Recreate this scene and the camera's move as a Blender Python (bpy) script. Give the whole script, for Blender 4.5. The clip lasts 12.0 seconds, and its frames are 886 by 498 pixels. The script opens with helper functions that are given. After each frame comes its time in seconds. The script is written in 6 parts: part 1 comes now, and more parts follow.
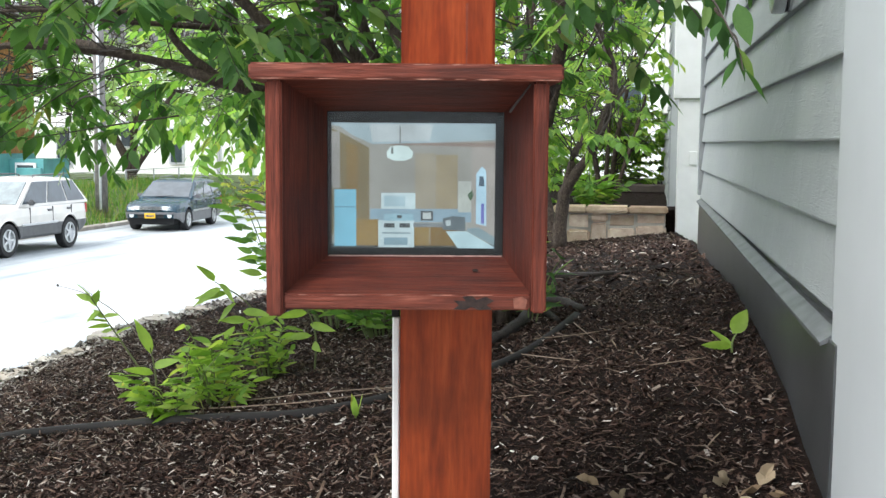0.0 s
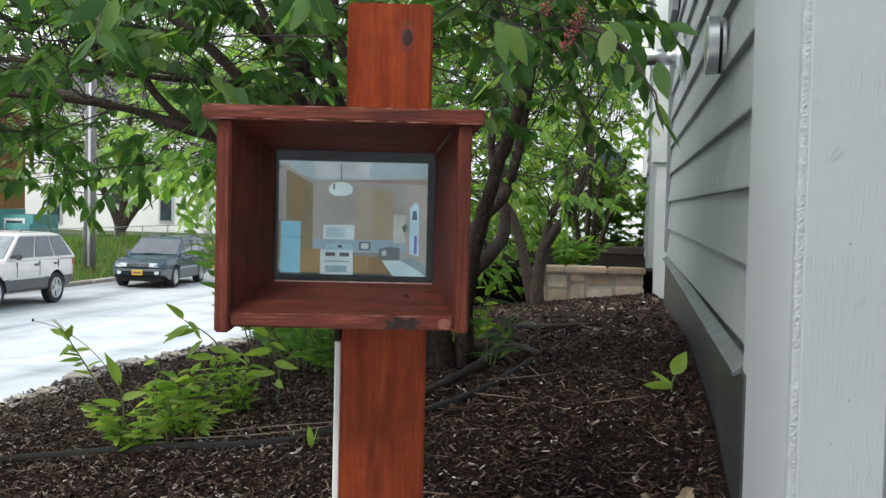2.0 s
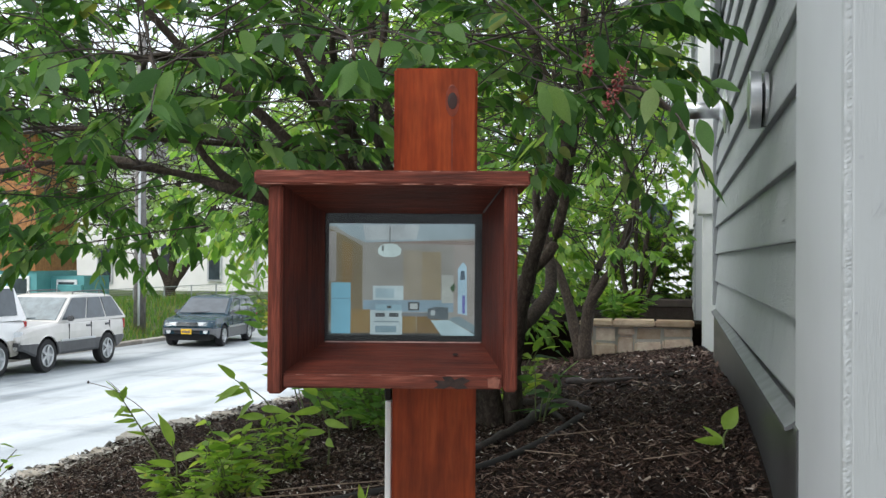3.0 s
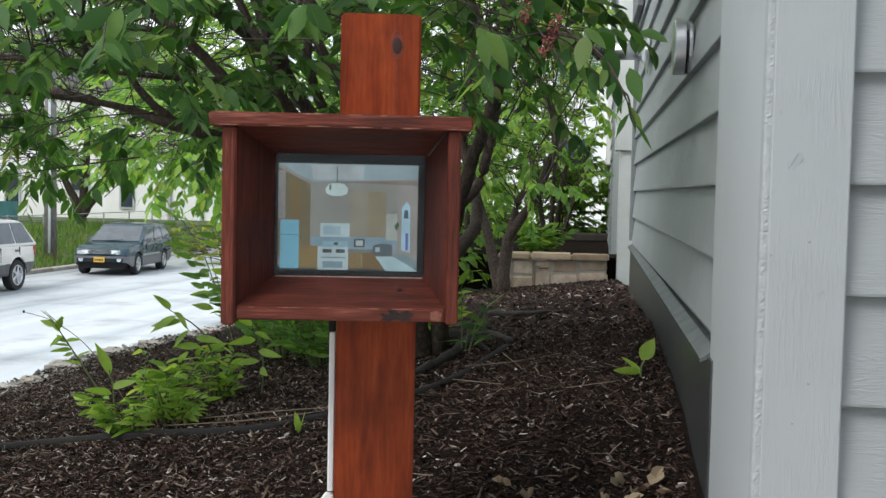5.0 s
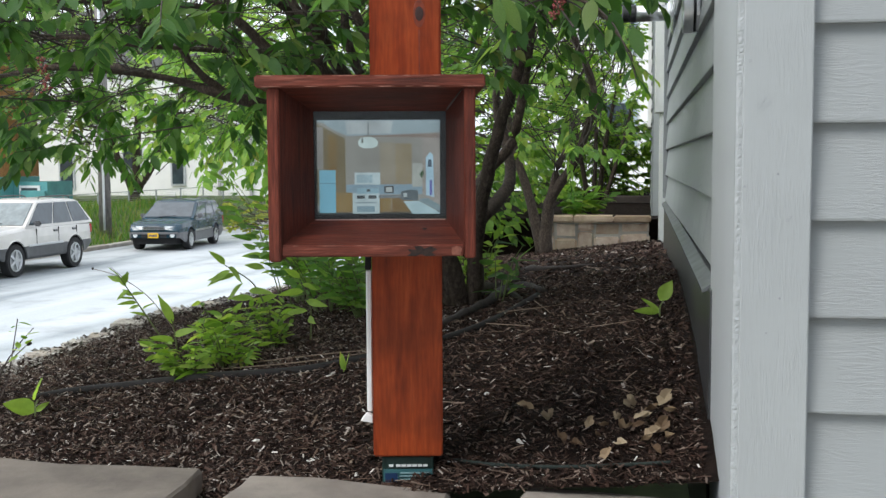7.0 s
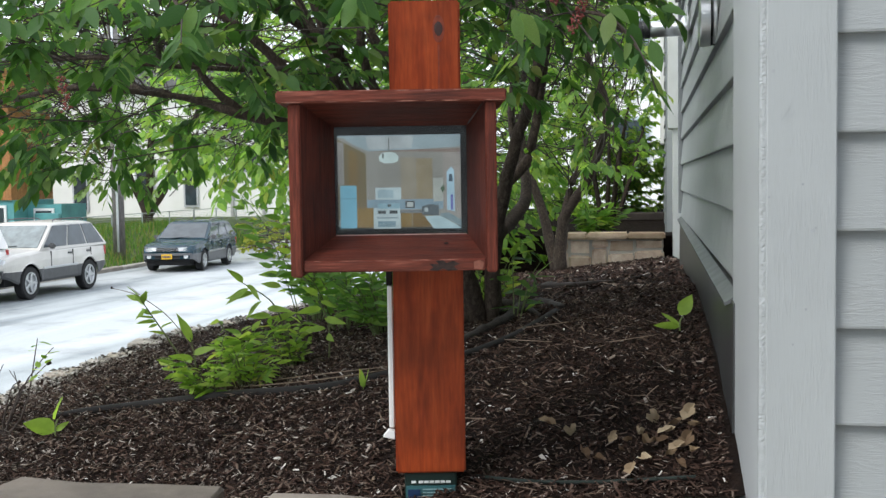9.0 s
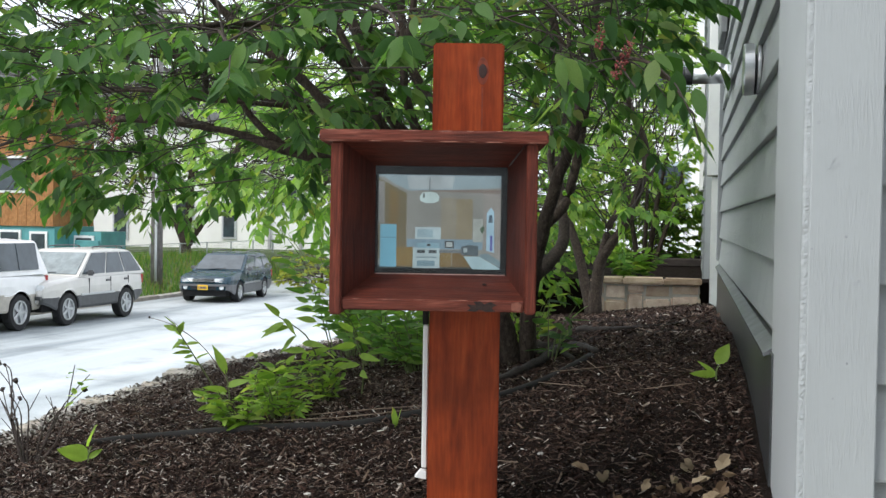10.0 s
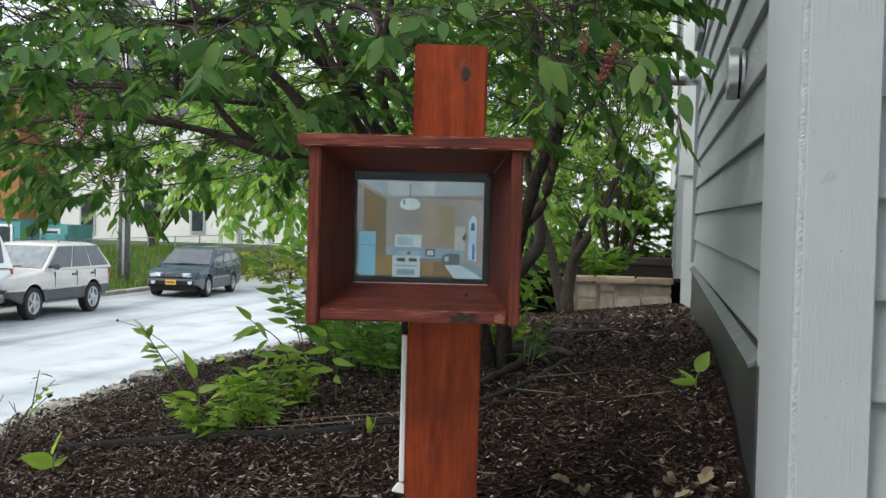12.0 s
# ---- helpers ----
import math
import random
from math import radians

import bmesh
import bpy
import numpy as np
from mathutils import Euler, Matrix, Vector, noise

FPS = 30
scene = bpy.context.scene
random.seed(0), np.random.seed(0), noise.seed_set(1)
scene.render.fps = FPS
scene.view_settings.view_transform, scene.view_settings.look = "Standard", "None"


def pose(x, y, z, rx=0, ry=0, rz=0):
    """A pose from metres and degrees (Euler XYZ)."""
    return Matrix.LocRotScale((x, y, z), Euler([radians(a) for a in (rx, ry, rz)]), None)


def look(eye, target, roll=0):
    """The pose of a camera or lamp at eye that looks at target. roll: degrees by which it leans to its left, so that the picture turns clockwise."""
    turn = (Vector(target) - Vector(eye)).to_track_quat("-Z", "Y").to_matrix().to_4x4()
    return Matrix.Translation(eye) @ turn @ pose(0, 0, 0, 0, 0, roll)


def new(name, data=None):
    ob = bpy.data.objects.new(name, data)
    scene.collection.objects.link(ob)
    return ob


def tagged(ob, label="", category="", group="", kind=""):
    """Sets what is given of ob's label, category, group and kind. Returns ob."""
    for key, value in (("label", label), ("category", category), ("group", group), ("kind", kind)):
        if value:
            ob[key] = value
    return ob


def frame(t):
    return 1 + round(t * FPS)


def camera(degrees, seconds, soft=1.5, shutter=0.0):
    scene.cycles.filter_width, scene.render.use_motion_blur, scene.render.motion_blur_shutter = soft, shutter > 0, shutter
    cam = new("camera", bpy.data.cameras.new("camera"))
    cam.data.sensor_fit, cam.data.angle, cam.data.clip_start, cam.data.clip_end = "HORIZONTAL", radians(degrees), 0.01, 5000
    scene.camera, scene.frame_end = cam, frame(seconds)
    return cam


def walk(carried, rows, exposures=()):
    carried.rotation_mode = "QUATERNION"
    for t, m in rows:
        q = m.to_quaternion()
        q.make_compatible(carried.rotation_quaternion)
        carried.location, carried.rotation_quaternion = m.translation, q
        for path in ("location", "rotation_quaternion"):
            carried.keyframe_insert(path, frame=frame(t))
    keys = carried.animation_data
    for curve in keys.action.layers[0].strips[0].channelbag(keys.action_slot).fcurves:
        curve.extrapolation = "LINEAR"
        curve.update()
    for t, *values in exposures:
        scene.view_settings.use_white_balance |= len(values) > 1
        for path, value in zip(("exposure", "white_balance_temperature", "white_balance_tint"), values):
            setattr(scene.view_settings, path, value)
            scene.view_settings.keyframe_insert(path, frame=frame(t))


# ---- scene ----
cam = camera(43.7, 12.0, 1.45)
PATH = [
    (0, (-0.141, 0.521, 0.64), (-0.498, 2.479, 0.447), 0.4),
    (0.5, (-0.035, 0.433, 0.614), (-0.481, 2.377, 0.467), 0.3),
    (1, (-0.012, 0.386, 0.607), (-0.372, 2.352, 0.543), 0.9),
    (1.5, (-0.025, 0.37, 0.603), (-0.401, 2.334, 0.552), 1.0),
    (2, (-0.022, 0.369, 0.599), (-0.363, 2.338, 0.52), 1.3),
    (2.5, (-0.02, 0.369, 0.597), (-0.415, 2.328, 0.518), 0.8),
    (2.7, (-0.015, 0.361, 0.601), (-0.452, 2.313, 0.619), 0.7),
    (4.3, (-0.1, 0.266, 0.625), (-0.31, 2.255, 0.615), -0.7),
    (4.5, (-0.106, 0.254, 0.629), (-0.29, 2.245, 0.586), 0.2),
    (5, (-0.049, 0.236, 0.623), (-0.322, 2.215, 0.519), 1.2),
    (5.5, (0.001, 0.162, 0.613), (-0.305, 2.135, 0.493), 1.0),
    (6, (0.026, 0.067, 0.604), (-0.243, 2.046, 0.5), -0.2),
    (6.5, (0.044, -0.011, 0.593), (-0.282, 1.96, 0.496), -1.0),
    (7, (0.044, -0.013, 0.584), (-0.316, 1.948, 0.426), -0.3),
    (7.5, (0.033, -0.003, 0.58), (-0.329, 1.958, 0.432), 1.2),
    (7.7, (0.032, 0.0, 0.58), (-0.336, 1.962, 0.464), 1.0),
    (9.3, (0.024, -0.014, 0.574), (-0.356, 1.945, 0.441), -1.0),
    (9.5, (0.025, -0.015, 0.574), (-0.346, 1.945, 0.434), -0.8),
    (10, (0.018, -0.016, 0.578), (-0.426, 1.933, 0.525), 0.9),
    (10.5, (0.02, -0.017, 0.576), (-0.418, 1.933, 0.507), 0.8),
    (11, (0.018, -0.021, 0.577), (-0.455, 1.921, 0.534), 0.8),
    (11.5, (0.018, -0.019, 0.577), (-0.417, 1.933, 0.543), 0.8),
    (12, (-0.019, 0.047, 0.601), (-0.409, 2.007, 0.541), 1.4),
]
LIGHT = [(0, 1.05), (0.3, 0.9), (0.6, 0.7), (1.0, 0.55), (1.5, 0.42), (2.6, 0.38), (4.5, 0.28), (6.0, 0.36), (7.7, 0.38), (10.0, 0.42), (10.7, 0.4), (11.3, 0.32), (12, 0.22)]
walk(cam, [(t, look(eye, target, roll)) for t, eye, target, roll in PATH], LIGHT)

# ---- light ----
world = bpy.data.worlds.new("overcast_sky")
scene.world = world
world.use_nodes = True
wn, wl = world.node_tree.nodes, world.node_tree.links
sky = wn.new("ShaderNodeTexSky")
sky.sky_type, sky.sun_disc = "NISHITA", False
sky.sun_elevation, sky.sun_rotation = radians(52), radians(-70)
sky.air_density, sky.dust_density, sky.ozone_density = 1.0, 4.0, 1.0
mixw = wn.new("ShaderNodeMix")
mixw.data_type = "RGBA"
mixw.inputs["Factor"].default_value = 0.8
mixw.inputs["B"].default_value = (9.3, 10.0, 11.1, 1)
wl.new(sky.outputs[0], mixw.inputs["A"])
wl.new(mixw.outputs["Result"], wn["Background"].inputs[0])
wn["Background"].inputs[1].default_value = 0.13
sun = new("sun", bpy.data.lights.new("sun", "SUN"))
sun.data.energy, sun.data.angle, sun.data.color = 2.0, radians(25), (1.0, 0.97, 0.92)
sun.matrix_world = look((-8, -6, 14), (0, 4, 0))


# ---- materials ----
def mat(name, rough=0.6, metal=0.0, spec=0.5):
    m = bpy.data.materials.new(name)
    m.use_nodes = True
    b = m.node_tree.nodes["Principled BSDF"]
    b.inputs["Roughness"].default_value = rough
    b.inputs["Metallic"].default_value = metal
    b.inputs["Specular IOR Level"].default_value = spec
    return m, m.node_tree.nodes, m.node_tree.links, b


def ramp(n, l, src, stops):
    r = n.new("ShaderNodeValToRGB")
    els = r.color_ramp.elements
    while len(els) < len(stops):
        els.new(0.5)
    for e, (p, c) in zip(els, stops):
        e.position, e.color = p, (*c, 1)
    l.new(src, r.inputs[0])
    return r.outputs[0]


def coords(n, l, scale=(1, 1, 1), kind="Object"):
    tc, mp = n.new("ShaderNodeTexCoord"), n.new("ShaderNodeMapping")
    mp.inputs["Scale"].default_value = scale
    l.new(tc.outputs[kind], mp.inputs[0])
    return mp.outputs[0]


def noise_tex(n, l, vec, scale, detail=4, rough=0.55, dist=0.0):
    t = n.new("ShaderNodeTexNoise")
    t.inputs["Scale"].default_value, t.inputs["Detail"].default_value = scale, detail
    t.inputs["Roughness"].default_value, t.inputs["Distortion"].default_value = rough, dist
    l.new(vec, t.inputs["Vector"])
    return t.outputs["Fac"]


def bump(n, l, b, height, strength, dist):
    bp = n.new("ShaderNodeBump")
    bp.inputs["Strength"].default_value, bp.inputs["Distance"].default_value = strength, dist
    l.new(height, bp.inputs["Height"])
    l.new(bp.outputs[0], b.inputs["Normal"])


def mix(n, l, fac, a, b, mode="MIX"):
    m = n.new("ShaderNodeMix")
    m.data_type, m.blend_type = "RGBA", mode
    for key, v in (("Factor", fac), ("A", a), ("B", b)):
        if isinstance(v, (int, float)):
            m.inputs[key].default_value = v
        elif isinstance(v, tuple):
            m.inputs[key].default_value = (*v, 1)
        else:
            l.new(v, m.inputs[key])
    return m.outputs["Result"]


def plain(name, c, rough=0.6, metal=0.0, var=0.15, scale=8, bmp=0.1):
    """A painted or moulded surface with faint blotches and fine relief."""
    m, n, l, b = mat(name, rough, metal)
    v = coords(n, l)
    f = noise_tex(n, l, v, scale, 5)
    lo, hi = tuple(x * (1 - var) for x in c), tuple(min(1, x * (1 + var)) for x in c)
    l.new(ramp(n, l, f, [(0.3, lo), (0.7, hi)]), b.inputs["Base Color"])
    if bmp:
        bump(n, l, b, noise_tex(n, l, v, scale * 25, 3), bmp, 0.002)
    return m


def wood(name, dark, mid, light, stretch, rough=0.5, grain=1.0, blot=0.25):
    """Stained timber: long grain along the axis with the small scale, blotches, fine ridges."""
    m, n, l, b = mat(name, rough, 0.0, 0.28)
    v = coords(n, l, stretch)
    oi = n.new("ShaderNodeObjectInfo")
    add = n.new("ShaderNodeVectorMath")
    l.new(v, add.inputs[0])
    l.new(oi.outputs["Random"], add.inputs[1])
    v = add.outputs[0]
    g = noise_tex(n, l, v, 9, 6, 0.6, 0.6)
    fine = noise_tex(n, l, v, 45, 4, 0.6)
    c = ramp(n, l, g, [(0.28, dark), (0.5, mid), (0.75, light)])
    f2 = ramp(n, l, fine, [(0.35, (0.72 if grain < 1 else 0.52,) * 3), (0.65, (1.08 if grain < 1 else 1.2,) * 3)])
    c = mix(n, l, 0.7, c, f2, "MULTIPLY")
    bl = ramp(n, l, noise_tex(n, l, coords(n, l), 7, 3), [(0.35, (1 - blot,) * 3), (0.65, (1.08, 1.05, 1.02))])
    c = mix(n, l, 1.0, c, bl, "MULTIPLY")
    l.new(c, b.inputs["Base Color"])
    bump(n, l, b, fine, 0.35 * grain, 0.003)
    return m


POST = wood("post_stain", (0.19, 0.027, 0.0055), (0.3, 0.047, 0.009), (0.39, 0.074, 0.017), (4.5, 4.5, 0.45), 0.45, 0.45, 0.34)
BOX_X = wood("box_stain_across", (0.06, 0.014, 0.008), (0.15, 0.034, 0.019), (0.33, 0.11, 0.075), (0.5, 8, 8), 0.65, 1.6)
BOX_Z = wood("box_stain_upright", (0.07, 0.014, 0.008), (0.14, 0.03, 0.016), (0.22, 0.056, 0.033), (8, 8, 0.5), 0.6, 1.3)


def siding_material(name, tone, axis, emboss=0.6):
    m, n, l, b = mat(name, 0.45)
    st = (1.6, 14, 14) if axis == "x" else (14, 1.6, 14) if axis == "y" else (14, 14, 1.2)
    v = coords(n, l, st)
    oi = n.new("ShaderNodeObjectInfo")
    add = n.new("ShaderNodeVectorMath")
    l.new(v, add.inputs[0])
    l.new(oi.outputs["Random"], add.inputs[1])
    g = noise_tex(n, l, add.outputs[0], 11, 5, 0.55, 1.6)
    patch = noise_tex(n, l, coords(n, l), 11, 2)
    big = ramp(n, l, noise_tex(n, l, coords(n, l), 2.2, 4), [(0.3, tuple(x * 0.9 for x in tone)), (0.7, tone)])
    dirt = ramp(n, l, g, [(0.3, (0.94, 0.94, 0.935)), (0.5, (1, 1, 1))])
    l.new(mix(n, l, 0.5, big, dirt, "MULTIPLY"), b.inputs["Base Color"])
    mul = n.new("ShaderNodeMath")
    mul.operation = "MULTIPLY"
    l.new(ramp(n, l, g, [(0.42, (0, 0, 0)), (0.62, (1, 1, 1))]), mul.inputs[0])
    l.new(ramp(n, l, patch, [(0.42, (0.08,) * 3), (0.66, (1, 1, 1))]), mul.inputs[1])
    bump(n, l, b, mul.outputs[0], emboss, 0.003)
    return m


GREY = (0.305, 0.325, 0.328)
SIDE_X = siding_material("grey_siding_front", GREY, "x", 0.4)
SIDE_Y = siding_material("grey_siding_side", (0.3, 0.322, 0.328), "y")
TRIM_Z = siding_material("pale_grey_trim", (0.355, 0.376, 0.38), "z", 0.32)
SMOOTH = plain("smooth_grey_trim", (0.39, 0.414, 0.423), 0.5, 0, 0.05, 3, 0.05)
CAULK = plain("rough_caulk", (0.38, 0.405, 0.41), 0.7, 0, 0.1, 40, 0.9)
BLACK = plain("black_membrane", (0.045, 0.048, 0.05), 0.28, 0, 0.4, 6, 0.2)
FLASH = plain("grey_flashing", (0.1, 0.107, 0.112), 0.45, 0.3, 0.4, 14, 0.2)
WHITE = plain("white_paint", (0.78, 0.78, 0.77), 0.5, 0, 0.06, 4, 0.05)
CHROME = plain("dull_chrome", (0.75, 0.76, 0.77), 0.32, 1.0, 0.12, 30, 0.05)
IRON = plain("dark_iron", (0.06, 0.062, 0.065), 0.4, 0.6, 0.2, 30, 0.1)
RUBBER = plain("black_rubber", (0.011, 0.01, 0.0095), 0.92, 0, 0.2, 20, 0.1)
GREEN_METAL = plain("green_black_metal", (0.012, 0.03, 0.025), 0.35, 0.2, 0.25, 20, 0.05)


def soil():
    m, n, l, b = mat("dark_soil", 0.95, 0.0, 0.15)
    v = coords(n, l)
    f = noise_tex(n, l, v, 14, 8, 0.7)
    l.new(ramp(n, l, f, [(0.3, (0.004, 0.002, 0.0014)), (0.55, (0.012, 0.0065, 0.0045)), (0.75, (0.032, 0.019, 0.0135))]), b.inputs["Base Color"])
    bump(n, l, b, noise_tex(n, l, v, 60, 6, 0.7), 0.9, 0.02)
    return m


def island(name, stops, rough=0.85, tex=60, bmp=0.5):
    """Many small pieces: each its own tone, by the random number of its island."""
    m, n, l, b = mat(name, rough, 0.0, 0.22)
    g = n.new("ShaderNodeNewGeometry")
    c = ramp(n, l, g.outputs["Random Per Island"], stops)
    f = noise_tex(n, l, coords(n, l), tex, 4)
    c = mix(n, l, 0.5, c, ramp(n, l, f, [(0.3, (0.6,) * 3), (0.7, (1.15,) * 3)]), "MULTIPLY")
    l.new(c, b.inputs["Base Color"])
    bump(n, l, b, f, bmp, 0.003)
    return m


SOIL = soil()
MULCH = island("shredded_bark", [(0.0, (0.009, 0.0045, 0.003)), (0.35, (0.026, 0.0125, 0.0085)), (0.62, (0.058, 0.031, 0.022)), (0.84, (0.105, 0.07, 0.054)), (0.965, (0.2, 0.155, 0.125)), (0.994, (0.42, 0.38, 0.34)), (1.0, (0.7, 0.68, 0.64))], 0.85, 120)


def stone_mat(name, a, b_, c_, scale=9):
    m, n, l, b = mat(name, 0.85)
    v = coords(n, l)
    oi = n.new("ShaderNodeObjectInfo")
    f = noise_tex(n, l, v, scale, 7, 0.65)
    c = ramp(n, l, f, [(0.3, a), (0.5, b_), (0.72, c_)])
    t = ramp(n, l, oi.outputs["Random"], [(0, (0.6, 0.56, 0.52)), (0.35, (0.95, 0.86, 0.76)), (0.7, (1.05, 1.0, 0.95)), (1, (1.3, 1.28, 1.24))])
    l.new(mix(n, l, 1.0, c, t, "MULTIPLY"), b.inputs["Base Color"])
    bump(n, l, b, noise_tex(n, l, v, scale * 6, 6, 0.7), 0.7, 0.006)
    return m


SLATE = stone_mat("grey_slab", (0.11, 0.1, 0.092), (0.19, 0.178, 0.163), (0.28, 0.262, 0.238), 4)
STONE = stone_mat("tan_stone", (0.36, 0.25, 0.19), (0.52, 0.41, 0.33), (0.66, 0.58, 0.49), 6)
CAPSTONE = stone_mat("buff_capstone", (0.4, 0.29, 0.21), (0.52, 0.4, 0.3), (0.6, 0.49, 0.38), 8)
def road_mat():
    """Pale worn asphalt: long tyre-worn bands along the street, patches and grit."""
    m, n, l, b = mat("worn_asphalt", 0.7)
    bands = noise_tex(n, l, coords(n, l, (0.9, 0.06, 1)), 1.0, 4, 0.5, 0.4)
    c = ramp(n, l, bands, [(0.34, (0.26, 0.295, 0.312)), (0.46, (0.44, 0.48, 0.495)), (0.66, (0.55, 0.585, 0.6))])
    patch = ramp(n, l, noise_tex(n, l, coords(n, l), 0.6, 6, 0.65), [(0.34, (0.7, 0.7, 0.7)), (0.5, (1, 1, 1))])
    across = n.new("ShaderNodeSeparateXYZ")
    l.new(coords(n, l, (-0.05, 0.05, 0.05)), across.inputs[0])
    # tone gets darker across the street towards the far kerb
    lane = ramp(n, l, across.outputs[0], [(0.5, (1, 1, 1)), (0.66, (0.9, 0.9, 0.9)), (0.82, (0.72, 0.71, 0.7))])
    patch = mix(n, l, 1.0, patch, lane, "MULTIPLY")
    grit = ramp(n, l, noise_tex(n, l, coords(n, l), 45, 3), [(0.3, (0.85,) * 3), (0.7, (1.05,) * 3)])
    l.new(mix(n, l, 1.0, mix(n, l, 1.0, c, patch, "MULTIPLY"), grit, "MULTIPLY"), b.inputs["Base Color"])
    return m


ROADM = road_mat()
CONCRETE = stone_mat("concrete", (0.3, 0.29, 0.27), (0.38, 0.37, 0.34), (0.45, 0.43, 0.4), 3)


# ---- building blocks ----
def mesh_of(bm, name, material, smooth=False):
    me = bpy.data.meshes.new(name)
    bm.normal_update()
    bm.to_mesh(me)
    bm.free()
    for p in me.polygons:
        p.use_smooth = smooth
    for mm in material if isinstance(material, (list, tuple)) else [material]:
        me.materials.append(mm)
    return me


def part(name, bm, material, parent=None, label="", smooth=False):
    ob = new(name, mesh_of(bm, name, material, smooth))
    if parent:
        ob.parent = parent
    return tagged(ob, label)


def thing(name, label, category, group="", kind="", at=None):
    ob = new(name)
    ob.empty_display_size = 0.05
    if at:
        ob.matrix_world = at
    return tagged(ob, label, category, group, kind)


def box(x0, x1, y0, y1, z0, z1, bev=0.0, seg=1, bm=None):
    bm2 = bmesh.new()
    bmesh.ops.create_cube(bm2, size=1)
    for v in bm2.verts:
        v.co = Vector(((x0 + x1) / 2 + v.co.x * (x1 - x0), (y0 + y1) / 2 + v.co.y * (y1 - y0), (z0 + z1) / 2 + v.co.z * (z1 - z0)))
    if bev:
        bmesh.ops.bevel(bm2, geom=bm2.edges[:], offset=bev, segments=seg, affect="EDGES")
    if bm is None:
        return bm2
    me = bpy.data.meshes.new("tmp")
    bm2.to_mesh(me)
    bm2.free()
    bm.from_mesh(me)
    bpy.data.meshes.remove(me)
    return bm


def prism(poly, y0, y1, axis="y", bev=0.0):
    """A closed outline pushed along an axis: (a, b) are (x, z) along y, (y, z) along x, (x, y) along z."""
    bm = bmesh.new()
    put = {"y": lambda a, b, t: (a, t, b), "x": lambda a, b, t: (t, a, b), "z": lambda a, b, t: (a, b, t)}[axis]
    lo = [bm.verts.new(put(a, b, y0)) for a, b in poly]
    hi = [bm.verts.new(put(a, b, y1)) for a, b in poly]
    n = len(poly)
    for i in range(n):
        bm.faces.new((lo[i], lo[(i + 1) % n], hi[(i + 1) % n], hi[i]))
    bm.faces.new(lo[::-1])
    bm.faces.new(hi)
    bmesh.ops.recalc_face_normals(bm, faces=bm.faces)
    if bev:
        bmesh.ops.bevel(bm, geom=bm.edges[:], offset=bev, segments=1, affect="EDGES")
    return bm


def lathe(profile, axis_m=None, seg=24):
    """A turned form from (radius, height) pairs."""
    bm = bmesh.new()
    rings = [[bm.verts.new((r * math.cos(2 * math.pi * k / seg), r * math.sin(2 * math.pi * k / seg), h)) for k in range(seg)] for r, h in profile]
    for a, b in zip(rings, rings[1:]):
        for k in range(seg):
            bm.faces.new((a[k], a[(k + 1) % seg], b[(k + 1) % seg], b[k]))
    bm.faces.new(rings[0][::-1])
    bm.faces.new(rings[-1])
    bmesh.ops.recalc_face_normals(bm, faces=bm.faces)
    if axis_m:
        bmesh.ops.transform(bm, matrix=axis_m, verts=bm.verts)
    return bm


def tube(points, radii, seg=8, bm=None, wobble=0.0, rnd=random):
    """A tapered, slightly uneven rod along smooth points."""
    bm = bm or bmesh.new()
    pts = [Vector(p) for p in points]
    n = len(pts)
    dense, rad = [], []
    for i in range(n - 1):
        p0, p1, p2, p3 = pts[max(i - 1, 0)], pts[i], pts[i + 1], pts[min(i + 2, n - 1)]
        steps = 5 if n > 2 else 2
        for k in range(steps):
            t = k / steps
            q = 0.5 * ((2 * p1) + (p2 - p0) * t + (2 * p0 - 5 * p1 + 4 * p2 - p3) * t * t + (3 * p1 - p0 - 3 * p2 + p3) * t ** 3)
            dense.append(q)
            rad.append(radii[i] * (1 - t) + radii[i + 1] * t)
    dense.append(pts[-1])
    rad.append(radii[-1])
    prev = None
    up = Vector((0.31, 0.2, 0.93))
    for i, q in enumerate(dense):
        d = (dense[min(i + 1, len(dense) - 1)] - dense[max(i - 1, 0)]).normalized()
        a = d.cross(up)
        if a.length < 0.05:
            a = d.cross(Vector((1, 0, 0)))
        a.normalize()
        b = d.cross(a)
        if wobble:
            q = q + Vector((rnd.uniform(-1, 1), rnd.uniform(-1, 1), rnd.uniform(-1, 1))) * rad[i] * wobble
        ring = [bm.verts.new(q + (a * math.cos(2 * math.pi * k / seg) + b * math.sin(2 * math.pi * k / seg)) * rad[i] * (1 + (rnd.uniform(-wobble, wobble) * 0.5 if wobble else 0))) for k in range(seg)]
        if prev:
            for k in range(seg):
                bm.faces.new((prev[k], prev[(k + 1) % seg], ring[(k + 1) % seg], ring[k]))
        else:
            bm.faces.new(ring[::-1])
        prev = ring
    bm.faces.new(prev)
    return bm


def smoothstep(a, b, x):
    t = min(1, max(0, (x - a) / (b - a)))
    return t * t * (3 - 2 * t)


def table(x, pts):
    return float(np.interp(x, [p[0] for p in pts], [p[1] for p in pts]))


# ---- ground ----
def bed_height(x, y):
    g = table(y, [(2.0, -0.09), (2.28, -0.055), (3.05, 0.07), (3.5, 0.10), (4.5, 0.12), (6.9, 0.03), (12.6, -0.33), (16, -0.35)])
    h = g + 0.11 * max(x, -2.1) + 0.012 * noise.noise((x * 3, y * 3, 0)) + 0.006 * noise.noise((x * 11, y * 11, 4))
    return h


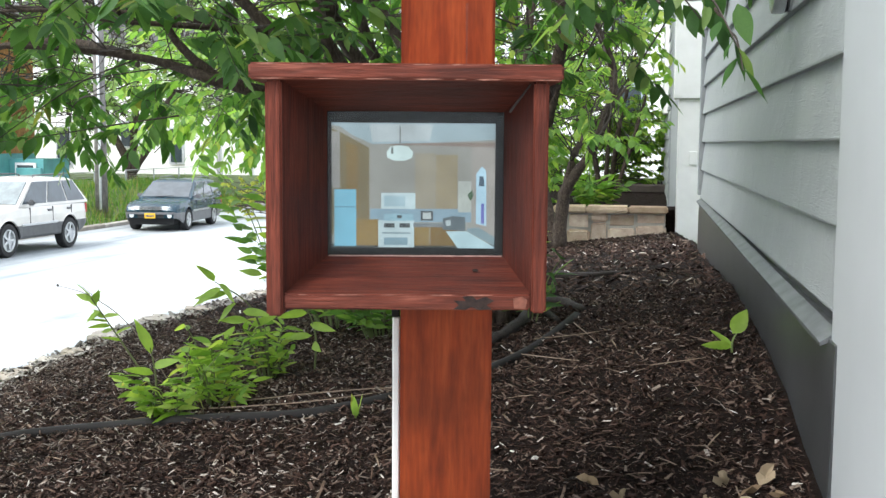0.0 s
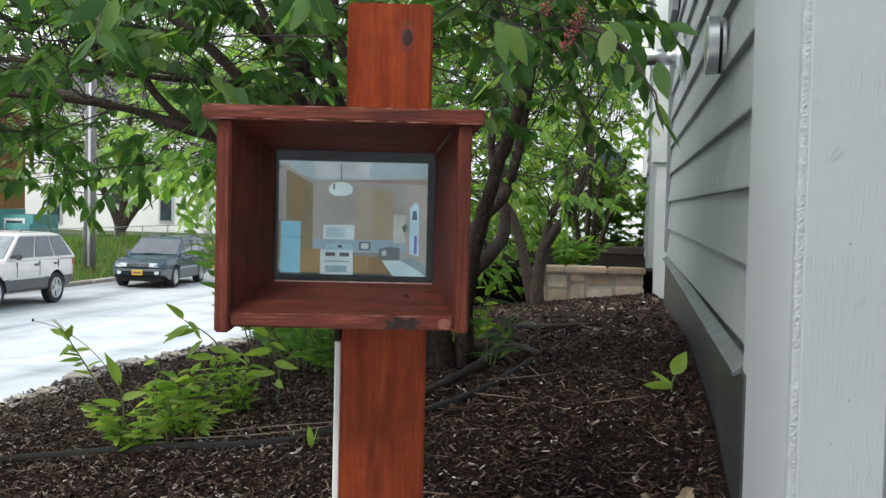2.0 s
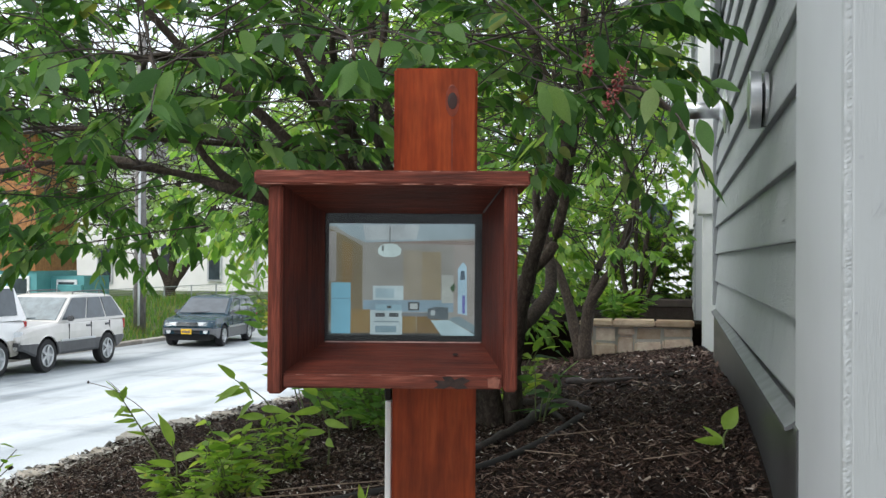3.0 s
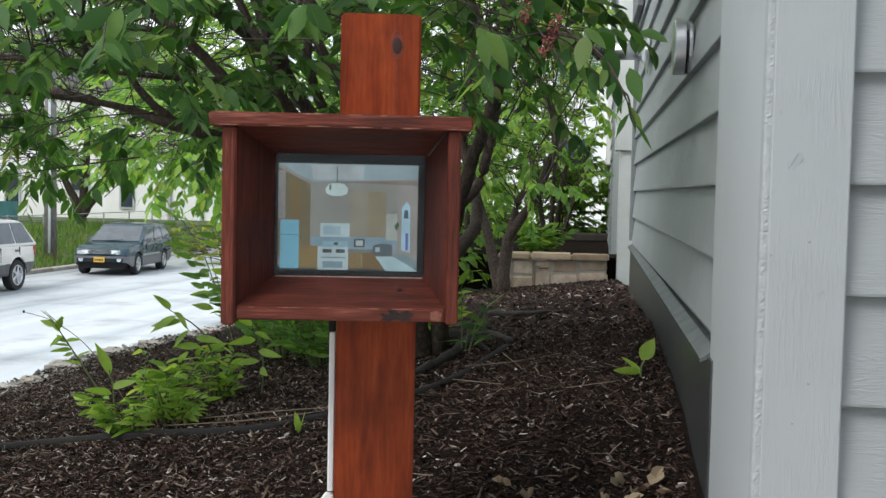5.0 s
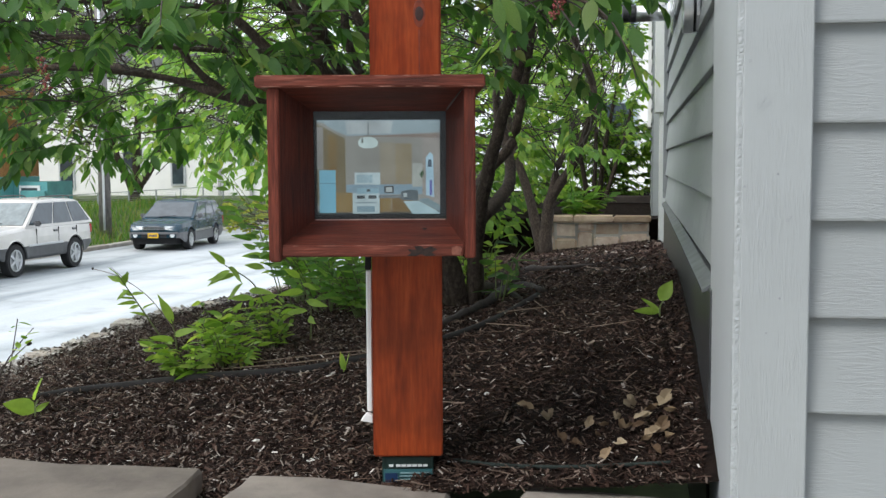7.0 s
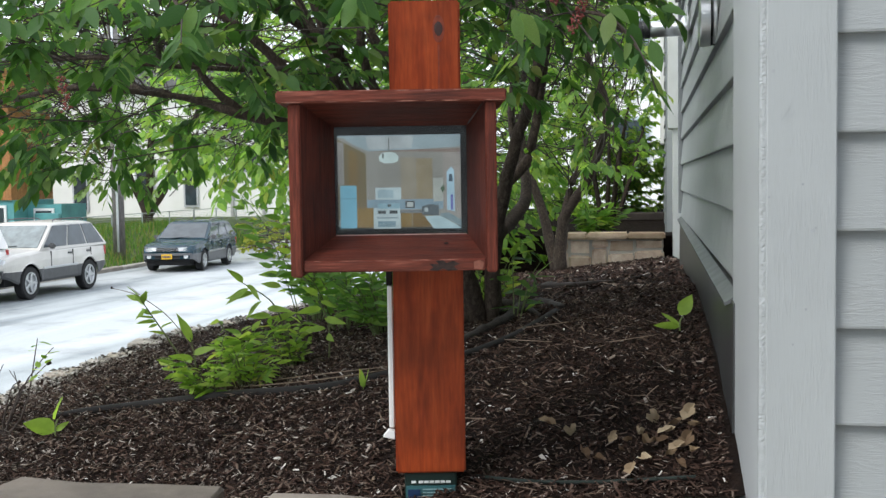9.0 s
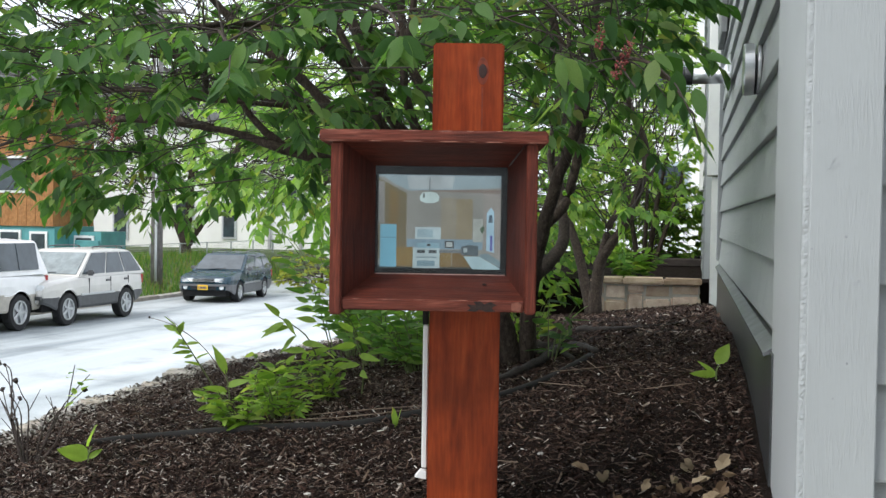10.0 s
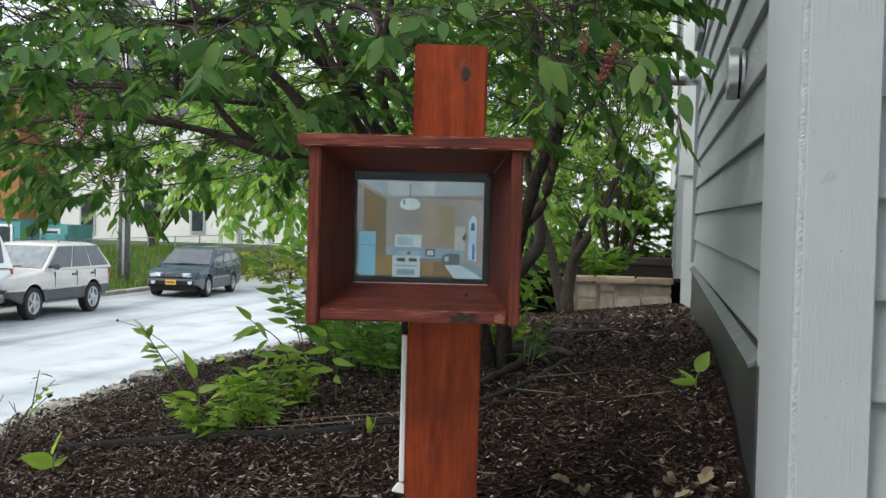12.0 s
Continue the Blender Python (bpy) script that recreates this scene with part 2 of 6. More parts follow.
def street(y):
    """Height of the street, falling gently away from the house."""
    return -2.085 + 0.006 * (33.4 - min(60, max(-20, y)))


def land(x, y):
    """The lie of the land outside the planted bed: flat by the house, falling to the street, a bank beyond it."""
    z = -0.95 + (0.95 + street(y)) * smoothstep(-2.35, -3.0, x)
    if x < -16.3:
        z = street(y) + 0.1 + 1.0 * smoothstep(-16.6, -19.5, x)
    return z


def grid_mesh(name, xs, ys, f, material):
    nx, ny = len(xs), len(ys)
    verts = [(x, y, f(x, y)) for y in ys for x in xs]
    faces = [(j * nx + i, j * nx + i + 1, (j + 1) * nx + i + 1, (j + 1) * nx + i) for j in range(ny - 1) for i in range(nx - 1)]
    me = bpy.data.meshes.new(name)
    me.from_pydata(verts, [], faces)
    me.materials.append(material)
    for p in me.polygons:
        p.use_smooth = True
    return new(name, me)

GRASS_SOIL = plain("grassy_earth", (0.07, 0.10, 0.03), 0.95, 0, 0.5, 3, 0.5)
xs = [-600, -200, -90, -60, -45, -36, -30, -26, -23, -21] + [-19.5 + 0.4 * i for i in range(9)] + [-16.0, -12, -9, -6.5, -5.5, -4.6, -3.8, -3.2, -2.7, -2.2, 0, 5, 20, 80, 600]
ys = [-600, -100, -30, -10, -4, 0, 2, 5, 8, 12, 18, 24, 30, 36, 42, 50, 60, 80, 120, 250, 600]
ground = grid_mesh("ground", xs, ys, lambda x, y: land(x, y) - (0.06 if -16.6 < x < -2.9 else 0), GRASS_SOIL)
tagged(ground, "grassy ground falling from the house to the street", "ground", kind="structure")
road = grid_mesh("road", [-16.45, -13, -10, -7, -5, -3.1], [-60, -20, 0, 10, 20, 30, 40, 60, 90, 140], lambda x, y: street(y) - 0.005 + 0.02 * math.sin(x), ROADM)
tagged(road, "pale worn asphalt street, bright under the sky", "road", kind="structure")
pavement = grid_mesh("pavement", [-2.6, -1, 1, 3, 6], [-5, -2, 0, 1, 1.7], lambda x, y: -0.935, CONCRETE)
tagged(pavement, "grey concrete path below the planting bed", "pavement", kind="structure")
kerb = thing("kerb", "worn concrete kerb along the far side of the street", "kerb", kind="structure")
for k in range(30):
    part("kerb_stone", box(-16.7, -16.44, 2 + 2 * k, 3.985 + 2 * k, -2.4, street(3 + 2 * k) + 0.125, 0.02), CONCRETE, kerb)

bx = [-2.2 + 0.04 * i for i in range(61)]
by = [2.2 + 0.045 * i for i in range(80)] + [5.8 + 0.25 * i for i in range(45)]
bed = grid_mesh("planting_bed", bx, by, bed_height, SOIL)
tagged(bed, "dark mulched planting bed rising towards the grey house", "ground", kind="structure")

# ---- house ----
COURSE, Z0 = 0.165, 0.151


wall_front = thing("wall_south", "grey lapped clapboard wall with embossed grain, painted", "wall", kind="structure")
part("sheathing", box(0.24, 6.0, 1.975, 2.15, -1.0, 6.0), SMOOTH, wall_front)
rnd = random.Random(3)
for k in range(-6, 30):
    part("clapboard", prism([(1.935, Z0 + COURSE * k), (1.934, Z0 + COURSE * k + 0.004), (1.955, Z0 + COURSE * (k + 1) + 0.02), (1.974, Z0 + COURSE * (k + 1) + 0.02), (1.974, Z0 + COURSE * k)], 0.3175, 5.9, "x"), SIDE_X, wall_front)

SIDE_AT = pose(0.197, 2.76, 0, 0, 0, 0.45)
wall_side = thing("wall_west", "grey lapped clapboard wall above a black foundation strip", "wall", kind="structure", at=SIDE_AT)
part("sheathing", box(0.03, 0.2, -0.205, 4.06, 0.0, 6.0), SMOOTH, wall_side)
SIDE_COURSE = 0.152
for k in range(1, 37):
    z0, z1 = 0.192 + SIDE_COURSE * k, 0.192 + SIDE_COURSE * (k + 1) + 0.02
    part("clapboard", prism([(-0.006, z0), (-0.007, z0 + 0.004), (0.012, z1), (0.029, z1), (0.029, z0)], -0.203, 3.98, "y"), SIDE_Y, wall_side)
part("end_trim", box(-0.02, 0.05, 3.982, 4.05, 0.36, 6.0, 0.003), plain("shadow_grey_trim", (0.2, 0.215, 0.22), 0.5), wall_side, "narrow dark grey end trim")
# black strip put in as the shade of the slit over the flashing
part("gap_shadow", box(0.016, 0.0295, -0.2, 3.97, 0.285, 0.375), BLACK, wall_side, "black strip put in as shade above the flashing")
part("vent_casing", box(-0.04, -0.008, 3.3, 3.95, 1.6, 3.0, 0.004), plain("casing_grey", (0.2, 0.21, 0.215), 0.5), wall_side, "dark grey casing")
SKEW = pose(0.197, 2.76, 0, 0.5, 0, 0.45)
skirt = tagged(part("foundation_strip", prism([(-0.016, -0.4), (-0.012, 0.298), (0.06, 0.298), (0.06, -0.4)], -0.27, 4.02, "y", 0.002), BLACK), "black foundation membrane along the foot of the wall", "foundation", kind="structure")
skirt.matrix_world = SKEW
flash = tagged(part("flashing", prism([(-0.026, 0.284), (-0.026, 0.291), (0.004, 0.311), (0.027, 0.311), (0.027, 0.305), (-0.021, 0.286)], -0.2, 4.0, "y"), FLASH), "grey metal drip flashing under the clapboards", "flashing", kind="structure")
flash.matrix_world = SKEW

corner = thing("corner_trim", "pale grey painted corner boards with a rough caulked edge", "trim", kind="structure")
part("front_board", box(0.2035, 0.3165, 1.915, 1.974, -1.0, 6.0, 0.002), TRIM_Z, corner)
part("side_board", prism([(0.2030, 1.930), (0.1945, 1.936), (0.1905, 2.545), (0.192, 2.552), (0.225, 2.552), (0.225, 1.94)], -1.0, 6.0, "z"), SMOOTH, corner)


def caulk_bead():
    bm = bmesh.new()
    r = random.Random(5)
    prev = None
    z = -1.0
    while z < 4.0:
        w = [r.uniform(-0.0008, 0.0011) for _ in range(4)]
        ring = [bm.verts.new(p) for p in ((0.1934, 1.953, z), (0.1928, 1.922 - w[0], z), (0.1958, 1.9185 - w[1], z), (0.1992, 1.9175 - w[2], z), (0.2033, 1.917, z), (0.2033, 1.953, z))]
        if prev:
            for k in range(6):
                bm.faces.new((prev[k], prev[(k + 1) % 6], ring[(k + 1) % 6], ring[k]))
        prev = ring
        z += r.uniform(0.002, 0.0045)
    bmesh.ops.recalc_face_normals(bm, faces=bm.faces)
    return bm


part("caulk", caulk_bead(), CAULK, corner, "rough bead of painted caulk")
# darker paint tone standing for the shade in knots and scrapes
MARK = plain("knot_shadow", (0.29, 0.307, 0.315), 0.6)
for x, z, r in ((0.278, 0.482, 0.0035), (0.283, 0.487, 0.002), (0.214, 0.749, 0.003), (0.208, 0.539, 0.002), (0.262, 0.56, 0.002), (0.268, 0.35, 0.0018), (0.247, 0.29, 0.0016)):
    part("knot", lathe([(r, 0), (r * 1.1, 0.0006), (r * 0.6, 0.0010), (r * 0.3, 0.0005)], pose(x, 1.9152, z, 90, 0, 0) @ Matrix.Diagonal((1, 0.9, 1, 1)), 10), MARK, corner)
q = random.Random(15)
for k in range(8):
    x, z, a, L = 0.228 + 0.0025 * k + q.uniform(-0.004, 0.004), 0.672 + 0.004 * (k % 5), q.uniform(40, 70), q.uniform(0.003, 0.007)
    bm = box(-L, L, -0.0004, 0.0006, -0.0004, 0.0004)
    bmesh.ops.transform(bm, matrix=pose(x, 1.9149, z, 0, -a, 0), verts=bm.verts)
    part("scrape", bm, MARK, corner)

# unseen overhang, added to keep sky light off the walls
eave = thing("eave", "unseen grey eave added high above the walls to dim sky light", "eave", kind="structure")
part("unseen_soffit", box(-0.45, 6.0, 1.3, 7.4, 6.0, 6.2), SMOOTH, eave)
# unseen wall behind the camera, added to cut the light on the siding
sky_block = thing("wall_sky_block", "unseen plain grey wall added behind the camera to block the sky", "wall", kind="structure")
part("core", box(-3.5, 9.0, -6.4, -6.0, -1.0, 6.5), SMOOTH, sky_block)

# ---- the red post and its display box ----
post = thing("post", "orange-red stained square timber post in a steel ground socket", "post", at=pose(-0.4555, 2.28, 0, 0, 0, 11.5))
part("shaft", box(-0.0750, 0.0750, 0.0000, 0.1500, -0.052, 0.952, 0.004, 2), POST, post)
KNOT = plain("dark_knot", (0.035, 0.012, 0.008), 0.5)
part("knot", lathe([(0.008, 0), (0.0105, 0.0004), (0.006, 0.001)], pose(0.0299, -0.0007, 0.893, 90, 0, 0) @ Matrix.Diagonal((0.85, 1.45, 1, 1)), 14), KNOT, post, "dark oval knot")
part("knot_halo", lathe([(0.017, 0), (0.0165, 0.0003)], pose(0.0299, -0.0002, 0.893, 90, 0, 0) @ Matrix.Diagonal((0.75, 1.7, 1, 1)), 18), plain("knot_stain", (0.17, 0.026, 0.006), 0.45, 0, 0.3, 80, 0.1), post)
part("grain_streak", prism([(0.0285, 0.73), (0.0305, 0.73), (0.0318, 0.86), (0.0278, 0.86)], -0.0003, 0.0002, "y"), plain("streak_stain", (0.15, 0.024, 0.006), 0.45, 0, 0.3, 80, 0.1), post)
socket = part("ground_socket", box(-0.0573, 0.0554, 0.0120, 0.1380, -0.32, -0.053, 0.003), GREEN_METAL, post, "dark steel socket with a printed label")
LABEL = plain("label_teal", (0.035, 0.11, 0.12), 0.4)
INK = plain("label_white", (0.6, 0.63, 0.63), 0.5)
part("label", box(-0.0544, 0.0524, 0.0095, 0.0115, -0.2, -0.082), LABEL, socket)
for k, (a, b) in enumerate(((-0.0426, -0.0328), (-0.0269, -0.0171), (-0.0152, -0.0054), (-0.0034, 0.0064), (0.0083, 0.0181), (0.0201, 0.0299), (0.0319, 0.0417))):
    part("print_bar", box(a, b, 0.0070, 0.0092, -0.076, -0.071), INK, socket)
part("print_mark", box(-0.0505, -0.0240, 0.0070, 0.0092, -0.11, -0.09), plain("label_navy", (0.01, 0.03, 0.08), 0.4), socket)
for z in (-0.09, -0.097, -0.104, -0.111):
    part("print_line", box(-0.0181, 0.0446, 0.0070, 0.0092, z - 0.0012, z + 0.0012), plain("label_faint", (0.2, 0.32, 0.33), 0.5), socket)

raceway = thing("cable_conduit", "slim white plastic cable conduit beside the red post", "conduit", at=pose(-0.4555, 2.28, 0, 0, 0, 11.5))
part("tube", prism([(-0.0882, 0.045), (-0.0764, 0.045), (-0.0764, 0.352), (-0.0882, 0.352)], 0.0120, 0.0300, "y", 0.002), WHITE, raceway)
part("end_cap", box(-0.0897, -0.0769, 0.0100, 0.0320, 0.353, 0.392, 0.002), RUBBER, raceway, "black plastic end fitting")
part("foot_clip", prism([(-0.1024, 0.025), (-0.0764, 0.02), (-0.0764, 0.038), (-0.0907, 0.04)], 0.0100, 0.0320, "y", 0.001), WHITE, raceway)

# box stain darkened for the lining: the recess's shade is in the colour
BOX_DX = wood("shaded_lining_across", (0.04, 0.008, 0.0045), (0.08, 0.0155, 0.008), (0.15, 0.034, 0.019), (0.5, 7, 7), 0.6, 1.3)
BOX_DZ = wood("shaded_lining_upright", (0.035, 0.007, 0.004), (0.07, 0.0135, 0.0075), (0.11, 0.025, 0.014), (7, 7, 0.5), 0.6, 1.0)
display = thing("display_box", "red-brown stained wooden shadow box on the post holding a framed screen", "display box", at=pose(-0.468, 2.03, 0, 0, 0, 11.5))
Y0, Y1, YG = 0.0, 0.246, 0.12
part("top_board", box(-0.2176, 0.2161, -0.012, Y1, 0.724, 0.747, 0.003, 2), BOX_X, display)
part("side_board", box(-0.1970, -0.1739, Y0, Y1, 0.394, 0.7235, 0.003, 2), BOX_Z, display)
part("side_board", box(0.1764, 0.1975, Y0, Y1, 0.399, 0.7235, 0.003, 2), BOX_Z, display)
part("bottom_board", box(-0.1735, 0.1759, Y0 + 0.003, Y1, 0.403, 0.4255, 0.003, 2), BOX_X, display)
part("back_board", box(-0.1735, 0.1759, 0.16, Y1 - 0.002, 0.426, 0.7235), BOX_X, display)
GX0, GX1, GZ0, GZ1 = -0.1210, 0.1440, 0.468, 0.685
IX0, IX1, IZ0, IZ1 = -0.1737, 0.1757, 0.4258, 0.7238


def splay(a, b, c, d, t):
    """A mitred lining board between an outer and an inner edge, with thickness t away from the opening."""
    bm = bmesh.new()
    pts = [Vector(p) for p in (a, b, c, d)]
    nrm = (pts[1] - pts[0]).cross(pts[2] - pts[0]).normalized()
    f = [bm.verts.new(p) for p in pts]
    g = [bm.verts.new(p + nrm * t) for p in pts]
    bm.faces.new(f)
    bm.faces.new(g[::-1])
    for i in range(4):
        bm.faces.new((f[i], g[i], g[(i + 1) % 4], f[(i + 1) % 4]))
    bmesh.ops.recalc_face_normals(bm, faces=bm.faces)
    return bm


o = Y0 + 0.006
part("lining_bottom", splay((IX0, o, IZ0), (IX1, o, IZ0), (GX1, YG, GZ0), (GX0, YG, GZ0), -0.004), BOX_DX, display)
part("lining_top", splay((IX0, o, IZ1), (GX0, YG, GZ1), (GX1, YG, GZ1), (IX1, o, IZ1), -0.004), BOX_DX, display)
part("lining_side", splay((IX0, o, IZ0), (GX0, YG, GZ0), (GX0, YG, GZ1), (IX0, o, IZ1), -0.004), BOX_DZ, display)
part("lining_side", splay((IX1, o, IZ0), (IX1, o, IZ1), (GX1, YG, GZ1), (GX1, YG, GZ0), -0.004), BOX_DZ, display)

HOLE = plain("drilled_hole", (0.01, 0.006, 0.005), 0.9)
SCORCH = plain("scorched_wood", (0.022, 0.011, 0.008), 0.9, 0, 0.7, 90, 0.6)
CHIP = plain("bare_chipped_wood", (0.2, 0.07, 0.045), 0.85, 0, 0.4, 70, 0.5)
part("screw_hole", lathe([(0.0045, 0), (0.0045, 0.0008), (0.003, 0.0008)], pose(0.1, 0.068, 0.4520, 18, 0, 0), 12), HOLE, display)
part("scorch_mark", prism([(0.066, 0.4045), (0.083, 0.4035), (0.092, 0.408), (0.103, 0.4032), (0.121, 0.4045), (0.113, 0.411), (0.124, 0.4165), (0.112, 0.4225), (0.099, 0.418), (0.093, 0.4235), (0.079, 0.4225), (0.084, 0.416), (0.067, 0.417), (0.074, 0.41)], 0.0018, 0.0032, "y"), SCORCH, display, "dark scorch on the bottom board")
part("chipped_end", prism([(0.152, 0.406), (0.168, 0.405), (0.171, 0.418), (0.164, 0.423), (0.151, 0.42)], 0.0014, 0.0032, "y"), CHIP, display)
part("mitre_gap", prism([(0.142, 0.683), (0.144, 0.6805), (0.1735, 0.7205), (0.1715, 0.7225)], 0.005, 0.0065, "y"), HOLE, display)

WEAR = plain("worn_pale_edge", (0.3, 0.125, 0.09), 0.75, 0, 0.5, 70, 0.3)
q = random.Random(44)
for x0, x1, y, z in ((-0.2156, 0.2141, -0.0125, 0.7455), (-0.172, 0.174, 0.0025, 0.4245), (-0.2156, 0.2141, -0.0125, 0.7255)):
    x = x0 + q.uniform(0, 0.02)
    while x < x1 - 0.03:
        w = q.uniform(0.012, 0.05)
        h = q.uniform(0.0006, 0.0014)
        part("worn_patch", prism([(x, z), (x + w * 0.3, z - h), (x + w * 0.7, z - h * 0.6), (min(x + w, x1), z), (x + w * 0.6, z + h * 0.7), (x + w * 0.25, z + h * 0.5)], y, y + 0.001, "y"), WEAR, display)
        x += w + q.uniform(0.01, 0.06)
part("worn_edge", box(GX0 + 0.002, GX1 - 0.002, YG - 0.003, YG - 0.001, GZ0 - 0.0008, GZ0 + 0.0012), plain("worn_pale_edge", (0.42, 0.27, 0.23), 0.6, 0, 0.4, 60, 0.2), display, "pale worn edge below the glass")
# the digital picture frame: a lit flat screen behind glass, showing a room
frame_unit = thing("picture_frame", "flat digital picture frame showing a kitchen, behind glass", "screen", at=pose(-0.468, 2.03, 0, 0, 0, 11.5))
BEZEL = plain("black_bezel", (0.012, 0.013, 0.013), 0.35)
part("bezel", box(GX0 - 0.002, GX1 + 0.002, 0.136, 0.158, GZ0 - 0.002, GZ1 + 0.002), BEZEL, frame_unit)


def lit(name, c, e=0.6):
    m, n, l, b = mat(name, 0.4)
    v = coords(n, l)
    f = noise_tex(n, l, v, 26, 4)
    col = ramp(n, l, f, [(0.3, tuple(x * 0.82 for x in c)), (0.7, tuple(min(1, x * 1.12) for x in c))])
    b.inputs["Base Color"].default_value = (0.02, 0.02, 0.02, 1)
    l.new(col, b.inputs["Emission Color"])
    b.inputs["Emission Strength"].default_value = e
    return m


SX0, SX1, SZ0, SZ1 = -0.1155, 0.1320, 0.4785, 0.668


def pic(name, pts, c, layer):
    """A flat patch of the screen's picture; points run 0 to 1 across and up."""
    q = [(SX0 + a * (SX1 - SX0), SZ0 + b * (SZ1 - SZ0)) for a, b in pts]
    y = 0.1345 - 0.00012 * layer
    part(name, prism(q, y, y + 0.0001, "y"), lit("screen_" + name, c), screen)


def rect(a0, a1, b0, b1):
    return [(a0, b0), (a1, b0), (a1, b1), (a0, b1)]


screen = part("screen", box(SX0, SX1, 0.1346, 0.1358, SZ0, SZ1), lit("screen_wall", (0.3, 0.32, 0.3)), frame_unit, "lit screen picture of a kitchen")
CYAN, PALE, OCHRE, DIM = (0.2, 0.5, 0.66), (0.5, 0.66, 0.7), (0.27, 0.2, 0.08), (0.07, 0.09, 0.1)
pic("ceiling", [(0, 1), (1, 1), (1, 0.87), (0.62, 0.845), (0.25, 0.83), (0.13, 0.9), (0.05, 0.97), (0, 0.98)], (0.33, 0.45, 0.5), 1)
pic("ceiling_glare", [(0.23, 0.99), (0.62, 0.99), (0.6, 0.86), (0.25, 0.85)], (0.45, 0.54, 0.57), 2)
pic("side_wall", [(0, 0.96), (0.06, 0.92), (0.23, 0.8), (0.23, 0.2), (0, 0.1)], (0.19, 0.17, 0.1), 1)
pic("door_jamb", rect(0.0, 0.05, 0.48, 0.93), (0.3, 0.31, 0.3), 2)
pic("side_cabinet", [(0.09, 0.85), (0.16, 0.81), (0.16, 0.3), (0.09, 0.3)], (0.23, 0.17, 0.07), 2)
pic("upper_cabinet", rect(0.51, 0.63, 0.32, 0.76), (0.31, 0.3, 0.24), 2)
pic("upper_cabinet", rect(0.635, 0.77, 0.32, 0.75), (0.31, 0.28, 0.19), 2)
pic("end_panel", rect(0.775, 0.855, 0.29, 0.54), (0.45, 0.52, 0.49), 3)
pic("right_wall", [(0.855, 0.84), (1, 0.86), (1, 0.1), (0.855, 0.2)], (0.34, 0.34, 0.32), 2)
pic("beam", [(0.25, 0.83), (1, 0.81), (1, 0.85), (0.62, 0.845)], (0.26, 0.22, 0.2), 2)
pic("lamp_cord", rect(0.414, 0.421, 0.82, 0.97), (0.12, 0.13, 0.13), 3)
pic("ceiling_lamp", [(0.335, 0.77), (0.34, 0.725), (0.38, 0.7), (0.45, 0.7), (0.49, 0.725), (0.497, 0.77), (0.47, 0.81), (0.42, 0.825), (0.36, 0.81)], (0.66, 0.86, 0.86), 3)
pic("lamp_mark", rect(0.362, 0.377, 0.755, 0.805), (0.16, 0.2, 0.2), 4)
pic("floor_band", rect(0, 1, 0, 0.035), (0.05, 0.06, 0.06), 1)
pic("backsplash", rect(0.235, 0.855, 0.21, 0.315), (0.25, 0.39, 0.48), 3)
pic("base_cabinet", rect(0.15, 0.29, 0.02, 0.23), OCHRE, 4)
pic("base_cabinet", rect(0.5, 0.6, 0.02, 0.19), (0.24, 0.18, 0.07), 4)
pic("base_cabinet", rect(0.605, 0.77, 0.02, 0.17), (0.19, 0.135, 0.05), 4)
pic("worktop", rect(0.5, 0.72, 0.17, 0.2), (0.16, 0.2, 0.22), 5)
pic("fridge", rect(0.016, 0.15, 0.015, 0.47), CYAN, 5)
pic("fridge_seam", rect(0.016, 0.15, 0.325, 0.333), (0.1, 0.26, 0.36), 6)
pic("microwave", rect(0.303, 0.512, 0.315, 0.443), PALE, 5)
pic("microwave_door", rect(0.32, 0.45, 0.335, 0.42), (0.36, 0.53, 0.6), 6)
pic("stove_back", rect(0.32, 0.5, 0.22, 0.275), (0.3, 0.52, 0.62), 5)
pic("stove_clock", rect(0.4, 0.43, 0.24, 0.265), DIM, 6)
pic("stove", rect(0.285, 0.505, 0.006, 0.225), PALE, 5)
pic("burner", rect(0.32, 0.385, 0.165, 0.2), DIM, 6)
pic("burner", rect(0.415, 0.48, 0.165, 0.2), DIM, 6)
pic("stove_handle", rect(0.31, 0.48, 0.115, 0.128), (0.25, 0.36, 0.4), 6)
pic("stove_window", rect(0.32, 0.465, 0.025, 0.085), (0.22, 0.36, 0.43), 6)
pic("picture", rect(0.545, 0.622, 0.222, 0.3), DIM, 5)
pic("picture_mount", rect(0.558, 0.609, 0.236, 0.286), (0.5, 0.6, 0.6), 6)
pic("coffee_maker", [(0.68, 0.15), (0.68, 0.24), (0.74, 0.26), (0.82, 0.25), (0.82, 0.14)], (0.1, 0.14, 0.16), 6)
pic("kettle", rect(0.7, 0.73, 0.18, 0.225), (0.4, 0.5, 0.52), 7)
pic("plant", [(0.83, 0.43), (0.86, 0.47), (0.87, 0.43), (0.85, 0.38)], (0.07, 0.14, 0.08), 5)
pic("window_light", [(0.885, 0.2), (0.95, 0.18), (0.945, 0.62), (0.92, 0.66), (0.885, 0.6)], (0.42, 0.66, 0.8), 4)
pic("window_dark", [(0.9, 0.5), (0.935, 0.5), (0.93, 0.58), (0.905, 0.58)], (0.08, 0.13, 0.18), 5)
pic("window_violet", rect(0.915, 0.935, 0.2, 0.36), (0.14, 0.16, 0.5), 5)
pic("counter", [(0.7, 0.137), (0.83, 0.137), (1, 0.01), (1, 0.0), (0.775, 0.0)], (0.42, 0.62, 0.68), 7)
